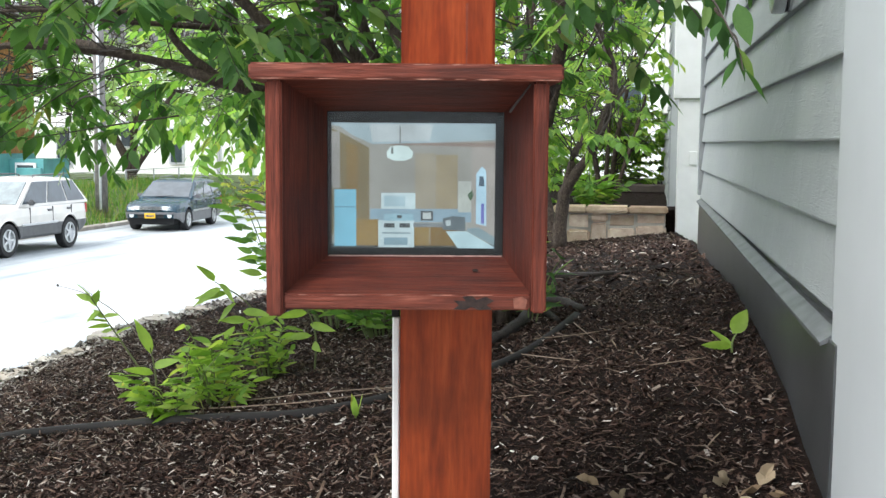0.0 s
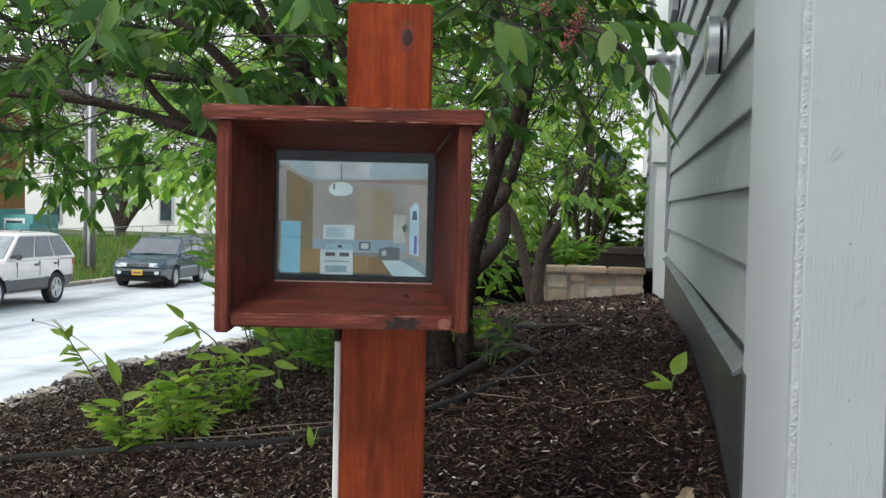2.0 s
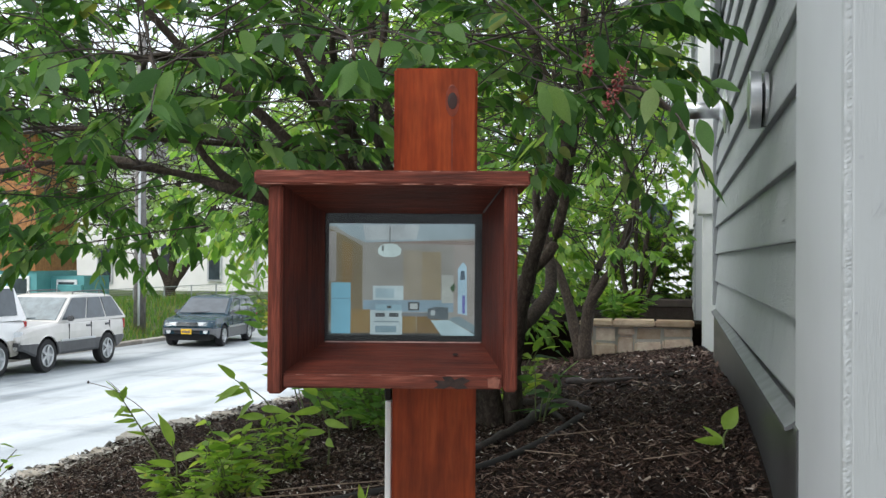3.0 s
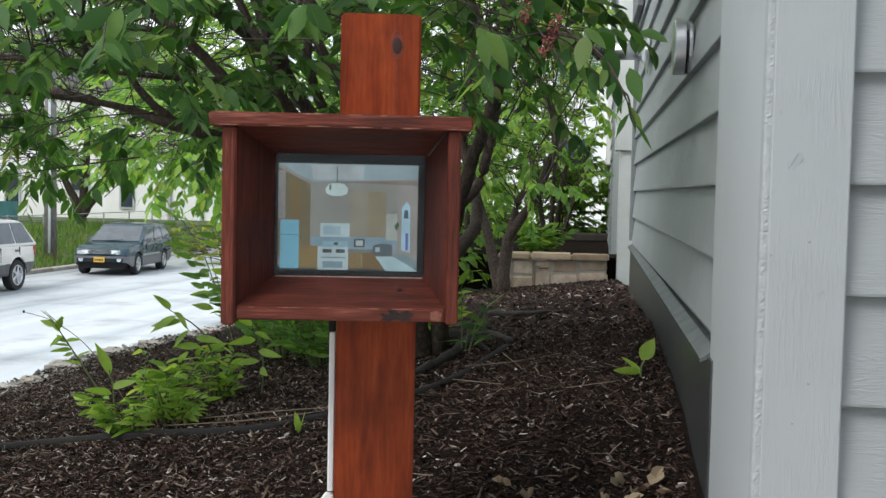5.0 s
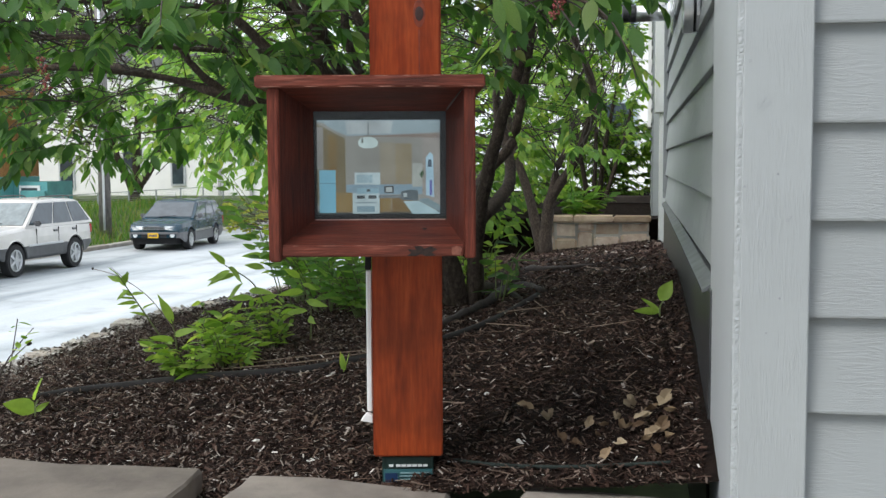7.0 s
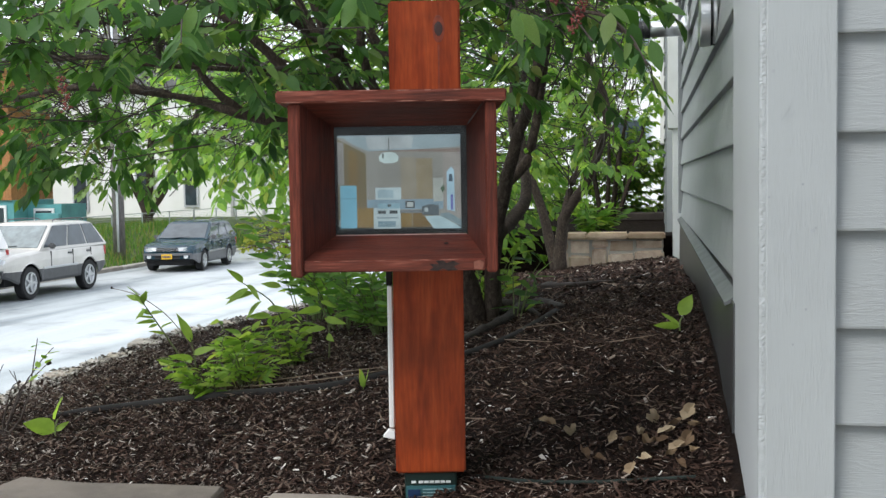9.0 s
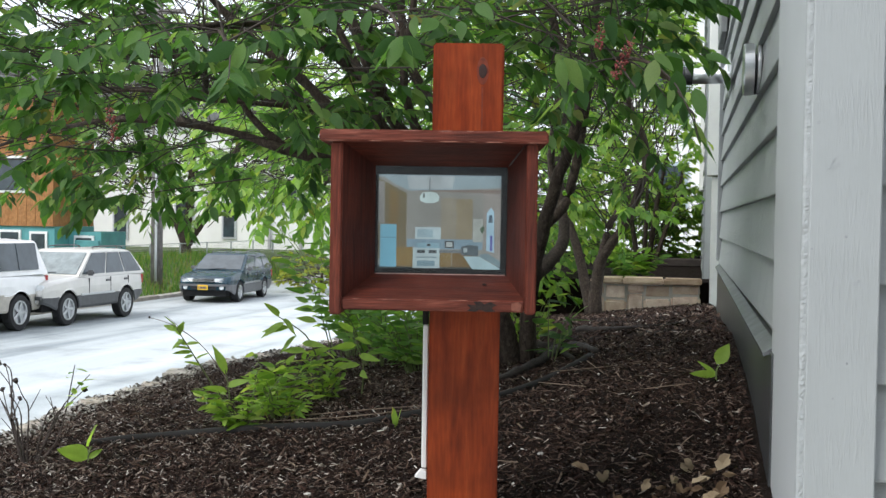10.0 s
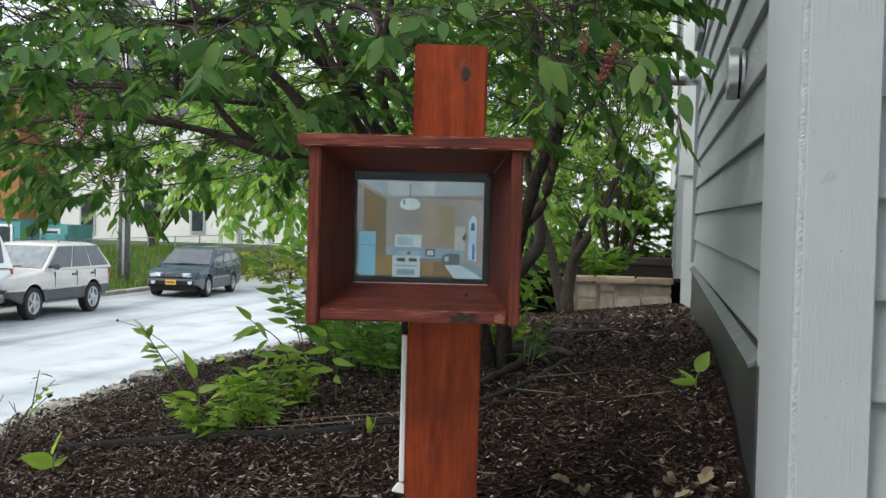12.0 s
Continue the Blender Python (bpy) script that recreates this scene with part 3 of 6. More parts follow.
pic("counter_edge", [(0.83, 0.16), (0.9, 0.17), (1, 0.09), (1, 0.02), (0.83, 0.14)], (0.2, 0.3, 0.34), 6)
glass, gn, gl, gb = mat("clear_glass", 0.02)
gb.inputs["Transmission Weight"].default_value = 1.0
gb.inputs["IOR"].default_value = 1.45
pane = part("glass", box(GX0 - 0.001, GX1 + 0.001, 0.1245, 0.1275, GZ0 - 0.001, GZ1 + 0.001), glass, frame_unit, "clear glass pane")
pane.visible_shadow = False

# ---- fire hose pipe fittings on the side wall ----
pipe = thing("wall_pipe", "chrome hose connection pipe with a round wall flange", "pipe fitting")
LY, LZ = 5.4, 1.28
side = lambda x, y, z: pose(x, y, z, 0, -90, 0)
part("flange", lathe([(0.105, 0), (0.105, 0.006), (0.06, 0.016), (0.045, 0.03)], side(0.166, LY, LZ), 28), CHROME, pipe, smooth=False)
part("tube", lathe([(0.038, 0.02), (0.038, 0.2)], side(0.166, LY, LZ), 20), CHROME, pipe, smooth=True)
part("collar", lathe([(0.041, 0.175), (0.042, 0.178), (0.042, 0.195), (0.04, 0.199), (0.042, 0.203), (0.041, 0.21)], side(0.166, LY, LZ), 20), IRON, pipe, "dark threaded collar")
part("cap", lathe([(0.036, 0.21), (0.041, 0.213), (0.041, 0.235), (0.034, 0.24)], side(0.166, LY, LZ), 20), IRON, pipe)
gong = thing("alarm_gong", "round chrome alarm bell mounted on the clapboards", "alarm bell")
GY, GZC = 3.28, 1.022
part("back_plate", lathe([(0.078, 0), (0.08, 0.003), (0.08, 0.016), (0.07, 0.018)], side(0.191, GY, GZC) @ Matrix.Diagonal((0.88, 0.88, 0.64, 1)), 28), CHROME, gong)
part("hub", lathe([(0.05, 0.010), (0.05, 0.036)], side(0.191, GY, GZC) @ Matrix.Diagonal((0.88, 0.88, 0.64, 1)), 20), IRON, gong)
part("shell", lathe([(0.08, 0.028), (0.084, 0.03), (0.084, 0.07), (0.08, 0.075), (0.01, 0.077)], side(0.191, GY, GZC) @ Matrix.Diagonal((0.88, 0.88, 0.64, 1)), 48), CHROME, gong, "chrome front disc")
part("bracket", box(0.165, 0.19, GY - 0.015, GY + 0.015, GZC - 0.07, GZC - 0.045, 0.003), IRON, gong)

# ---- stone edging, far low wall, porch post ----


def slab(w, d, h, r, seed, sides=9):
    """A flat stone with a broken outline and worn arris."""
    rr = random.Random(seed)
    poly = []
    for i in range(4):
        c = ((-w / 2, -d / 2), (w / 2, -d / 2), (w / 2, d / 2), (-w / 2, d / 2))
        a, b = c[i], c[(i + 1) % 4]
        for k in range(3):
            t = k / 3
            poly.append((a[0] + (b[0] - a[0]) * t + rr.uniform(-r, r), a[1] + (b[1] - a[1]) * t + rr.uniform(-r, r)))
    bm = prism(poly, -h, 0, "z")
    bmesh.ops.bevel(bm, geom=[e for e in bm.edges if all(v.co.z > -0.001 for v in e.verts)], offset=0.006, segments=1, affect="EDGES")
    for v in bm.verts:
        v.co.z += rr.uniform(-0.003, 0.003)
    return bm


KERBSTONE = stone_mat("pale_rubble", (0.3, 0.285, 0.26), (0.45, 0.43, 0.4), (0.58, 0.56, 0.52), 14)
edging = thing("bed_edging", "flat grey flagstones capping the low retaining wall of the bed", "stone edging", kind="structure")
i = 0
for x0, x1 in ((-2.35, -1.86), (-1.84, -1.42), (-1.4, -0.915), (-0.80, -0.345), (-0.20, 0.19)):
    ob = part("flagstone", slab(x1 - x0, 0.3, 0.05, 0.012, 20 + i), SLATE, edging)
    ob.matrix_world = pose((x0 + x1) / 2, 2.085, -0.098 + (0.012 if i == 2 else 0), 0, 1.5, (i % 3 - 1) * 1.5)
    i += 1
for k in range(74):
    yy = 2.4 + 0.145 * k
    ob = part("edge_stone", slab(0.07 + 0.03 * (k % 3), 0.09 + 0.05 * ((k * 7) % 4) / 3, 0.045, 0.018, 50 + k), KERBSTONE, edging)
    ob.matrix_world = pose(-2.15 + 0.012 * math.sin(k * 3.1), yy, bed_height(-2.1, yy) + 0.004 + 0.009 * math.sin(k * 2.3), 0, 2, 3 * math.sin(k * 1.7))
part("core", box(-2.2, -2.1, 2.0, 13.2, -1.0, -0.92), CONCRETE, edging)
part("core_front", box(-2.3, 0.2, 1.97, 2.2, -1.0, -0.155), CONCRETE, edging)
part("core_side", prism([(2.2, -0.9), (13.2, -0.9), (13.2, -0.68), (8, -0.35), (5.5, -0.2), (4.5, -0.185), (3.5, -0.2), (2.2, -0.36)], -2.2, -2.09, "x"), CONCRETE, edging)

low_wall = thing("low_stone_wall", "low tan stone garden wall with buff capstones", "garden wall")
rnd = random.Random(8)
xw = -1.09
for w, split in ((0.13, 0.5), (0.25, 0.36), (0.19, 0.62), (0.29, 0.44), (0.32, 0.55)):
    zs = -0.38 + 0.275 * split
    for z0, z1 in ((-0.55, zs - 0.004), (zs + 0.004, -0.105)):
        b = box(xw + 0.004, xw + w - 0.004, 12.42 + rnd.uniform(-0.02, 0.02), 12.7, z0, z1, 0.02, 2)
        for v in b.verts:
            v.co += Vector((rnd.uniform(-1, 1), rnd.uniform(-1, 1), rnd.uniform(-1, 1))) * 0.008
        part("wall_stone", b, STONE, low_wall)
    xw += w
for x0, x1 in ((-1.11, -0.76), (-0.755, -0.31), (-0.305, 0.105)):
    b = box(x0, x1, 12.37, 12.72, -0.102, -0.037, 0.014, 2)
    for v in b.verts:
        v.co.z += rnd.uniform(-0.006, 0.006)
    part("capstone", b, CAPSTONE, low_wall)
part("mortar_core", box(-1.07, 0.08, 12.45, 12.69, -0.5, -0.11), CONCRETE, low_wall)
upper_bed = tagged(part("upper_bed", prism([(12.7, -0.6), (18, -0.6), (18, 0.1), (15, 0.04), (12.7, -0.08)], -2.3, 0.9, "x"), SOIL), "dark soil bed behind the low stone wall", "ground", kind="structure")
planter = thing("planter_box", "dark timber planter with faded plants", "planter")
part("trough", box(-0.45, 0.15, 14.6, 14.9, 0.02, 0.12, 0.01), plain("dark_timber", (0.04, 0.03, 0.026), 0.7, 0, 0.4, 9, 0.4), planter)

porch = thing("porch_post", "white painted square porch post on a wider upper casing", "post")
part("lower_casing", box(0.185, 0.62, 12.3, 12.62, -0.5, 1.1, 0.006), WHITE, porch)
part("upper_casing", box(0.135, 0.66, 12.26, 12.66, 1.102, 4.5, 0.006), WHITE, porch)
part("switch_plate", box(0.30, 0.38, 12.285, 12.299, 0.42, 0.56, 0.004), WHITE, porch)
rear = thing("wall_rear", "grey clapboard rear wing of the house", "wall", kind="structure")
part("core", box(0.13, 4.0, 13.1, 19.0, -0.5, 6.0), SMOOTH, rear)
for k in range(0, 30):
    z0 = -0.3 + COURSE * k
    part("clapboard", prism([(0.1, z0), (0.099, z0 + 0.004), (0.118, z0 + 0.18), (0.129, z0 + 0.18), (0.129, z0)], 13.1, 19.0, "y"), SIDE_Y, rear)
part("window_casing", box(0.06, 0.128, 14.2, 15.3, 1.0, 2.4, 0.004), WHITE, rear)
close = thing("wall_inner", "plain grey wall closing the house", "wall", kind="structure")
part("core", box(0.3, 6.0, 7.0, 7.2, -0.5, 6.0), SMOOTH, close)

# ---- far side of the street ----
TEAL = plain("teal_paint", (0.1, 0.32, 0.33), 0.6, 0, 0.15, 2, 0.1)
CEDAR = wood("orange_cedar", (0.30, 0.13, 0.045), (0.42, 0.2, 0.075), (0.5, 0.26, 0.11), (3, 3, 0.3), 0.6)
DARKGLASS = plain("dark_window", (0.05, 0.065, 0.075), 0.08, 0, 0.3, 2, 0)
PALEWALL = plain("white_render", (0.84, 0.84, 0.83), 0.7, 0, 0.05, 1, 0.05)
ROOFM = plain("grey_shingle", (0.16, 0.16, 0.165), 0.85, 0, 0.3, 5, 0.4)


def windows(parent, spots, y, trim):
    for x0, x1, z0, z1 in spots:
        w = part("window", box(x0, x1, y - 0.05, y + 0.02, z0, z1), trim, parent)
        part("pane", box(x0 + 0.1, x1 - 0.1, y - 0.07, y - 0.052, z0 + 0.1, z1 - 0.1), DARKGLASS, w)


cedar_house = thing("cedar_house", "two-storey house with orange cedar boards above teal lower walls", "house")
HX = -25.2
part("lower_wall", box(HX - 12, HX, 40, 43, -2.0, 0.05), TEAL, cedar_house, "teal painted lower storey")
for k in range(30):
    part("cedar_board", box(HX - 12 + 0.4 * k, HX - 11.615 + 0.4 * k, 39.9, 40.05, 0.06, 5.5), CEDAR, cedar_house)
part("upper_wall", box(HX - 11.98, HX - 0.02, 40.06, 43, 0.06, 5.5), CEDAR, cedar_house)
part("roof", prism([(HX - 12.6, 5.5), (HX + 0.6, 5.5), (HX - 6, 8.2)], 39.4, 43.6, "y"), ROOFM, cedar_house)
windows(cedar_house, [(HX - 1.1, HX - 0.3, -1.2, -0.15), (HX - 2.5, HX - 1.5, -1.3, -0.1), (HX - 4.4, HX - 2.9, -1.3, -0.1), (HX - 6.6, HX - 5.2, -1.3, -0.2)], 39.98, WHITE)
windows(cedar_house, [(HX - 2.6, HX - 1.2, 1.4, 2.9), (HX - 5.6, HX - 4.0, 1.4, 2.9), (HX - 9, HX - 7.4, 1.4, 2.9)], 39.88, WHITE)
part("teal_porch", box(HX + 0.02, HX + 1.5, 41, 43, -1.6, -0.15), TEAL, cedar_house)
windows(cedar_house, [(HX + 0.3, HX + 1.2, -1.2, -0.3)], 40.98, WHITE)
part("porch_rail", box(HX + 0.4, HX + 1.5, 40.8, 40.95, -1.3, -0.5, 0.03), TEAL, cedar_house)

white_house = thing("white_building", "long white rendered building beyond the trees", "building")
part("wall", box(-42, -14.5, 54, 62, -2.2, 5.5), PALEWALL, white_house)
part("roof", prism([(-42.6, 5.5), (-14, 5.5), (-28, 8.5)], 53.5, 62.5, "y"), ROOFM, white_house)
windows(white_house, [(-36.5, -35.2, 0.0, 1.6), (-33.6, -32.4, 0.0, 1.6), (-30.5, -29.6, -0.8, 1.3), (-26.9, -25.8, 0.2, 1.6), (-24.2, -23.4, -0.6, 1.3), (-21, -20, 1.2, 2.6), (-18.2, -17.2, 1.2, 2.6)], 53.98, plain("grey_frame", (0.5, 0.52, 0.55), 0.5))
for xx in (-21.6, -19.9):
    part("downpipe", box(xx, xx + 0.15, 53.85, 53.98, -2.0, 4.0, 0.02), plain("grey_pipe", (0.42, 0.42, 0.42), 0.5), white_house)
hall = thing("pale_building", "pale building at the end of the garden", "building")
part("wall", box(-3.5, 9, 30, 38, -1.0, 6.5), PALEWALL, hall)
part("roof", prism([(-4, 6.5), (9.5, 6.5), (2.8, 9)], 29.6, 38.4, "y"), ROOFM, hall)
windows(hall, [(-1.2, -0.2, 0.8, 2.2), (-1.2, -0.2, 3.4, 4.8)], 29.98, plain("blue_grey_frame", (0.4, 0.47, 0.5), 0.5))

BARK_GREY = wood("weathered_pole", (0.16, 0.15, 0.14), (0.24, 0.23, 0.22), (0.34, 0.33, 0.32), (4, 4, 0.4), 0.85)
pole = thing("utility_pole", "weathered grey wooden utility pole with a metal conduit", "utility pole")
part("shaft", lathe([(0.2, -2.1), (0.18, 3), (0.14, 8)], pose(-17.38, 33.6, 0), 16), BARK_GREY, pole, smooth=True)
part("conduit", lathe([(0.04, -1.6), (0.04, 6)], pose(-17.3, 33.38, 0), 10), CHROME, pole, "bright metal conduit")
part("crossarm", box(-18.8, -16.4, 33.5, 33.62, 7.2, 7.35, 0.01), BARK_GREY, pole)
fence = thing("wire_fence", "low wire fence with a top rail on the grass bank", "fence")
FENCE = plain("galvanised_wire", (0.3, 0.33, 0.32), 0.5, 0.5, 0.1, 20, 0)
for k in range(13):
    part("fence_post", lathe([(0.03, -1.8), (0.03, 0.18)], pose(-19.3, 20 + 2.4 * k, -0.65), 8), FENCE, fence)
part("top_rail", tube([(-19.3, 19.5, -0.5), (-19.3, 35, -0.5), (-19.3, 50, -0.5)], [0.016] * 3, 6), FENCE, fence)
for k in range(9):
    part("wire", tube([(-19.3, 19.5, -1.2 + 0.08 * k), (-19.3, 50, -1.2 + 0.08 * k)], [0.004] * 2, 4), FENCE, fence)

# ---- plants: leaves, limbs ----


def leaf_material(name, stops, back, gloss=0.45, per_object=False, trans=0.5):
    m, n, l, b = mat(name, gloss, 0.0, 0.3)
    if per_object:
        src = n.new("ShaderNodeObjectInfo").outputs["Random"]
    else:
        src = n.new("ShaderNodeNewGeometry").outputs["Random Per Island"]
    c = ramp(n, l, src, stops)
    f = noise_tex(n, l, coords(n, l), 35, 4)
    c = mix(n, l, 0.55, c, ramp(n, l, f, [(0.3, (0.7, 0.75, 0.7)), (0.7, (1.2, 1.15, 1.1))]), "MULTIPLY")
    l.new(c, b.inputs["Base Color"])
    tr = n.new("ShaderNodeBsdfTranslucent")
    l.new(mix(n, l, 1.0, c, back, "MULTIPLY"), tr.inputs["Color"])
    ms = n.new("ShaderNodeMixShader")
    ms.inputs[0].default_value = trans
    l.new(b.outputs[0], ms.inputs[1])
    l.new(tr.outputs[0], ms.inputs[2])
    l.new(ms.outputs[0], n["Material Output"].inputs["Surface"])
    return m


GREENS = [(0.0, (0.03, 0.082, 0.024)), (0.45, (0.059, 0.143, 0.041)), (0.8, (0.108, 0.212, 0.064)), (0.97, (0.18, 0.275, 0.096)), (1.0, (0.2, 0.2, 0.06))]
LIMES = [(0.0, (0.075, 0.17, 0.04)), (0.5, (0.165, 0.3, 0.065)), (0.9, (0.29, 0.42, 0.1)), (1.0, (0.32, 0.38, 0.09))]
LEAF_ONE = leaf_material("cherry_leaf", GREENS, (1.9, 1.9, 0.9), 0.55, True)
LEAF_MANY = leaf_material("cherry_leaves", GREENS, (1.9, 1.9, 0.9), 0.55)
LEAF_LIME = leaf_material("light_leaves", LIMES, (1.6, 1.7, 0.8), 0.5)
# the distance's bright haze is put into this paler leaf green
PALE_LEAF = leaf_material("pale_street_leaves", [(0.0, (0.16, 0.27, 0.1)), (0.6, (0.26, 0.38, 0.16)), (1.0, (0.36, 0.46, 0.2))], (1.5, 1.6, 0.9), 0.6)
WEED = leaf_material("weed_leaves", [(0.0, (0.13, 0.25, 0.045)), (0.5, (0.27, 0.42, 0.085)), (0.85, (0.42, 0.53, 0.14)), (1.0, (0.36, 0.32, 0.09))], (1.5, 1.6, 0.8), 0.5)
LEAF_DEEP = leaf_material("sucker_leaves", [(0.0, (0.07, 0.17, 0.04)), (0.6, (0.14, 0.28, 0.065)), (1.0, (0.24, 0.38, 0.1))], (1.6, 1.7, 0.8), 0.55)
YELLOWISH = leaf_material("yellow_green_leaves", [(0.0, (0.2, 0.25, 0.03)), (1.0, (0.36, 0.38, 0.07))], (1.3, 1.3, 0.8), 0.5)
GRASSM = leaf_material("grass_blades", [(0.0, (0.06, 0.15, 0.025)), (0.6, (0.14, 0.27, 0.05)), (1.0, (0.3, 0.25, 0.1))], (1.2, 1.3, 0.7), 0.6)
BARK = wood("cherry_bark", (0.03, 0.022, 0.017), (0.07, 0.052, 0.041), (0.145, 0.118, 0.097), (9, 9, 5), 0.85, 1.7)
ROOTBARK = plain("dark_root_bark", (0.022, 0.016, 0.013), 0.8, 0, 0.5, 30, 0.6)
BARK2 = plain("twig_bark", (0.05, 0.038, 0.032), 0.8, 0, 0.4, 20, 0.5)


def leaf_shape(width=0.5, droop=0.18, fold=0.16, n=5, tip=1.25):
    """Vertices and faces of one pointed oval leaf, one unit long along x, folded at the midrib and drooping."""
    v, f = [], []
    for i in range(n + 1):
        t = i / n
        w = width * 0.5 * (math.sin(math.pi * t ** 0.78) ** 0.85 if 0 < t < 1 else 0) * (1 - 0.25 * t ** 3)
        z = -droop * t ** tip
        if i in (0, n):
            v.append((t, 0, z))
        else:
            v += [(t, w, z + fold * w + 0.015 * math.sin(9 * t)), (t, 0, z), (t, -w, z + fold * w - 0.015 * math.sin(9 * t))]
    f += [(0, 2, 1), (0, 3, 2)]
    for i in range(n - 2):
        a = 1 + 3 * i
        f += [(a, a + 1, a + 4, a + 3), (a + 1, a + 2, a + 5, a + 4)]
    a, e = 1 + 3 * (n - 2), len(v) - 1
    f += [(a, a + 1, e), (a + 1, a + 2, e)]
    return np.array(v), f


def many(name, shape, mats, material, smooth=True):
    """One mesh of many copies of a small shape, each at its own matrix."""
    v, f = shape
    mats = np.asarray(mats)
    n, k = len(mats), len(v)
    hv = np.concatenate([v, np.ones((k, 1))], 1)
    allv = np.einsum("nij,kj->nki", mats, hv)[:, :, :3].reshape(-1, 3)
    sizes = np.array([len(q) for q in f])
    flat = np.array([i for q in f for i in q])
    loops = (flat[None, :] + (np.arange(n) * k)[:, None]).reshape(-1)
    me = bpy.data.meshes.new(name)
    me.vertices.add(n * k)
    me.vertices.foreach_set("co", allv.reshape(-1).astype(np.float32))
    me.loops.add(len(loops))
    me.loops.foreach_set("vertex_index", loops.astype(np.int32))
    tot = np.tile(sizes, n)
    me.polygons.add(len(tot))
    me.polygons.foreach_set("loop_start", np.concatenate([[0], np.cumsum(tot)[:-1]]).astype(np.int32))
    me.polygons.foreach_set("loop_total", tot.astype(np.int32))
    me.polygons.foreach_set("use_smooth", np.full(len(tot), smooth))
    me.update(calc_edges=True)
    me.materials.append(material)
    return new(name, me)


def leaf_matrix(at, direction, length, roll, width=1.0):
    d = Vector(direction).normalized()
    s = d.cross(Vector((0, 0, 1)))
    if s.length < 0.05:
        s = Vector((1, 0, 0))
    s.normalize()
    u = s.cross(d)
    m = Matrix((d, -s, u)).transposed().to_4x4()
    return Matrix.Translation(at) @ m @ Matrix.Rotation(roll, 4, "X") @ Matrix.Diagonal((length, length * width, length, 1))


def twig_leaves(a, b, r, count, size, down, turn=0.7):
    """Leaf matrices along a twig from a to b: alternate sides, hanging by down."""
    out = []
    d = (b - a)
    side = d.cross(Vector((0, 0, 1)))
    side = side.normalized() if side.length > 0.01 else Vector((1, 0, 0))
    for i in range(count):
        t = 0.25 + 0.75 * (i + r.uniform(-0.3, 0.3)) / max(1, count - 1)
        p = a + d * min(t, 1.0)
        sgn = 1 if i % 2 else -1
        way = d.normalized() * r.uniform(0.35, 0.9) + side * sgn * r.uniform(0.4, 1.0) + Vector((r.uniform(-0.3, 0.3), r.uniform(-0.3, 0.3), -down * r.uniform(0.4, 1.4)))
        out.append(leaf_matrix(p, way, size * r.uniform(0.7, 1.2), r.uniform(-turn, turn), r.uniform(0.85, 1.1)))
    return out


def crown(limbs, regions, r, size, per, down, reach, bm_twig, thick=0.0013):
    """Twigs through box-shaped regions of the crown, each grown from the nearest limb, with their leaves."""
    pts = [Vector(p) for l in limbs for p in l]
    dense = []
    for l in limbs:
        for p, q in zip(l, l[1:]):
            p, q = Vector(p), Vector(q)
            dense += [p + (q - p) * (k / 4) for k in range(4)]
    out = []
    for x0, x1, y0, y1, z0, z1, n in regions:
        for _ in range(n):
            c = Vector((r.uniform(x0, x1), r.uniform(y0, y1), r.uniform(z0, z1)))
            near = min(r.sample(dense, min(len(dense), 9)), key=lambda p: (p - c).length_squared)
            go = (c - near)
            if go.length < 0.05:
                continue
            g = go.normalized() + Vector((r.uniform(-0.7, 0.7), r.uniform(-0.7, 0.7), r.uniform(-0.5, 0.35)))
            e = c + g.normalized() * r.uniform(0.5, 1.1) * reach
            if go.length > 2.2 * reach:
                near = c - go.normalized() * reach * r.uniform(1.2, 2.2) + Vector((r.uniform(-0.3, 0.3), r.uniform(-0.3, 0.3), r.uniform(-0.3, 0.3))) * reach
                go = c - near
            if r.random() < 0.8:
                mid = near + go * 0.5 + Vector((r.uniform(-0.1, 0.1), r.uniform(-0.1, 0.1), r.uniform(-0.02, 0.1))) * go.length
                tube([near, mid, c, e], [thick * 2.2, thick * 1.6, thick, thick * 0.5], 4, bm_twig)
            else:
                tube([c, e], [thick, thick * 0.5], 4, bm_twig)
            out += twig_leaves(c, e, r, per + r.randint(-2, 2), size, down)
    return out


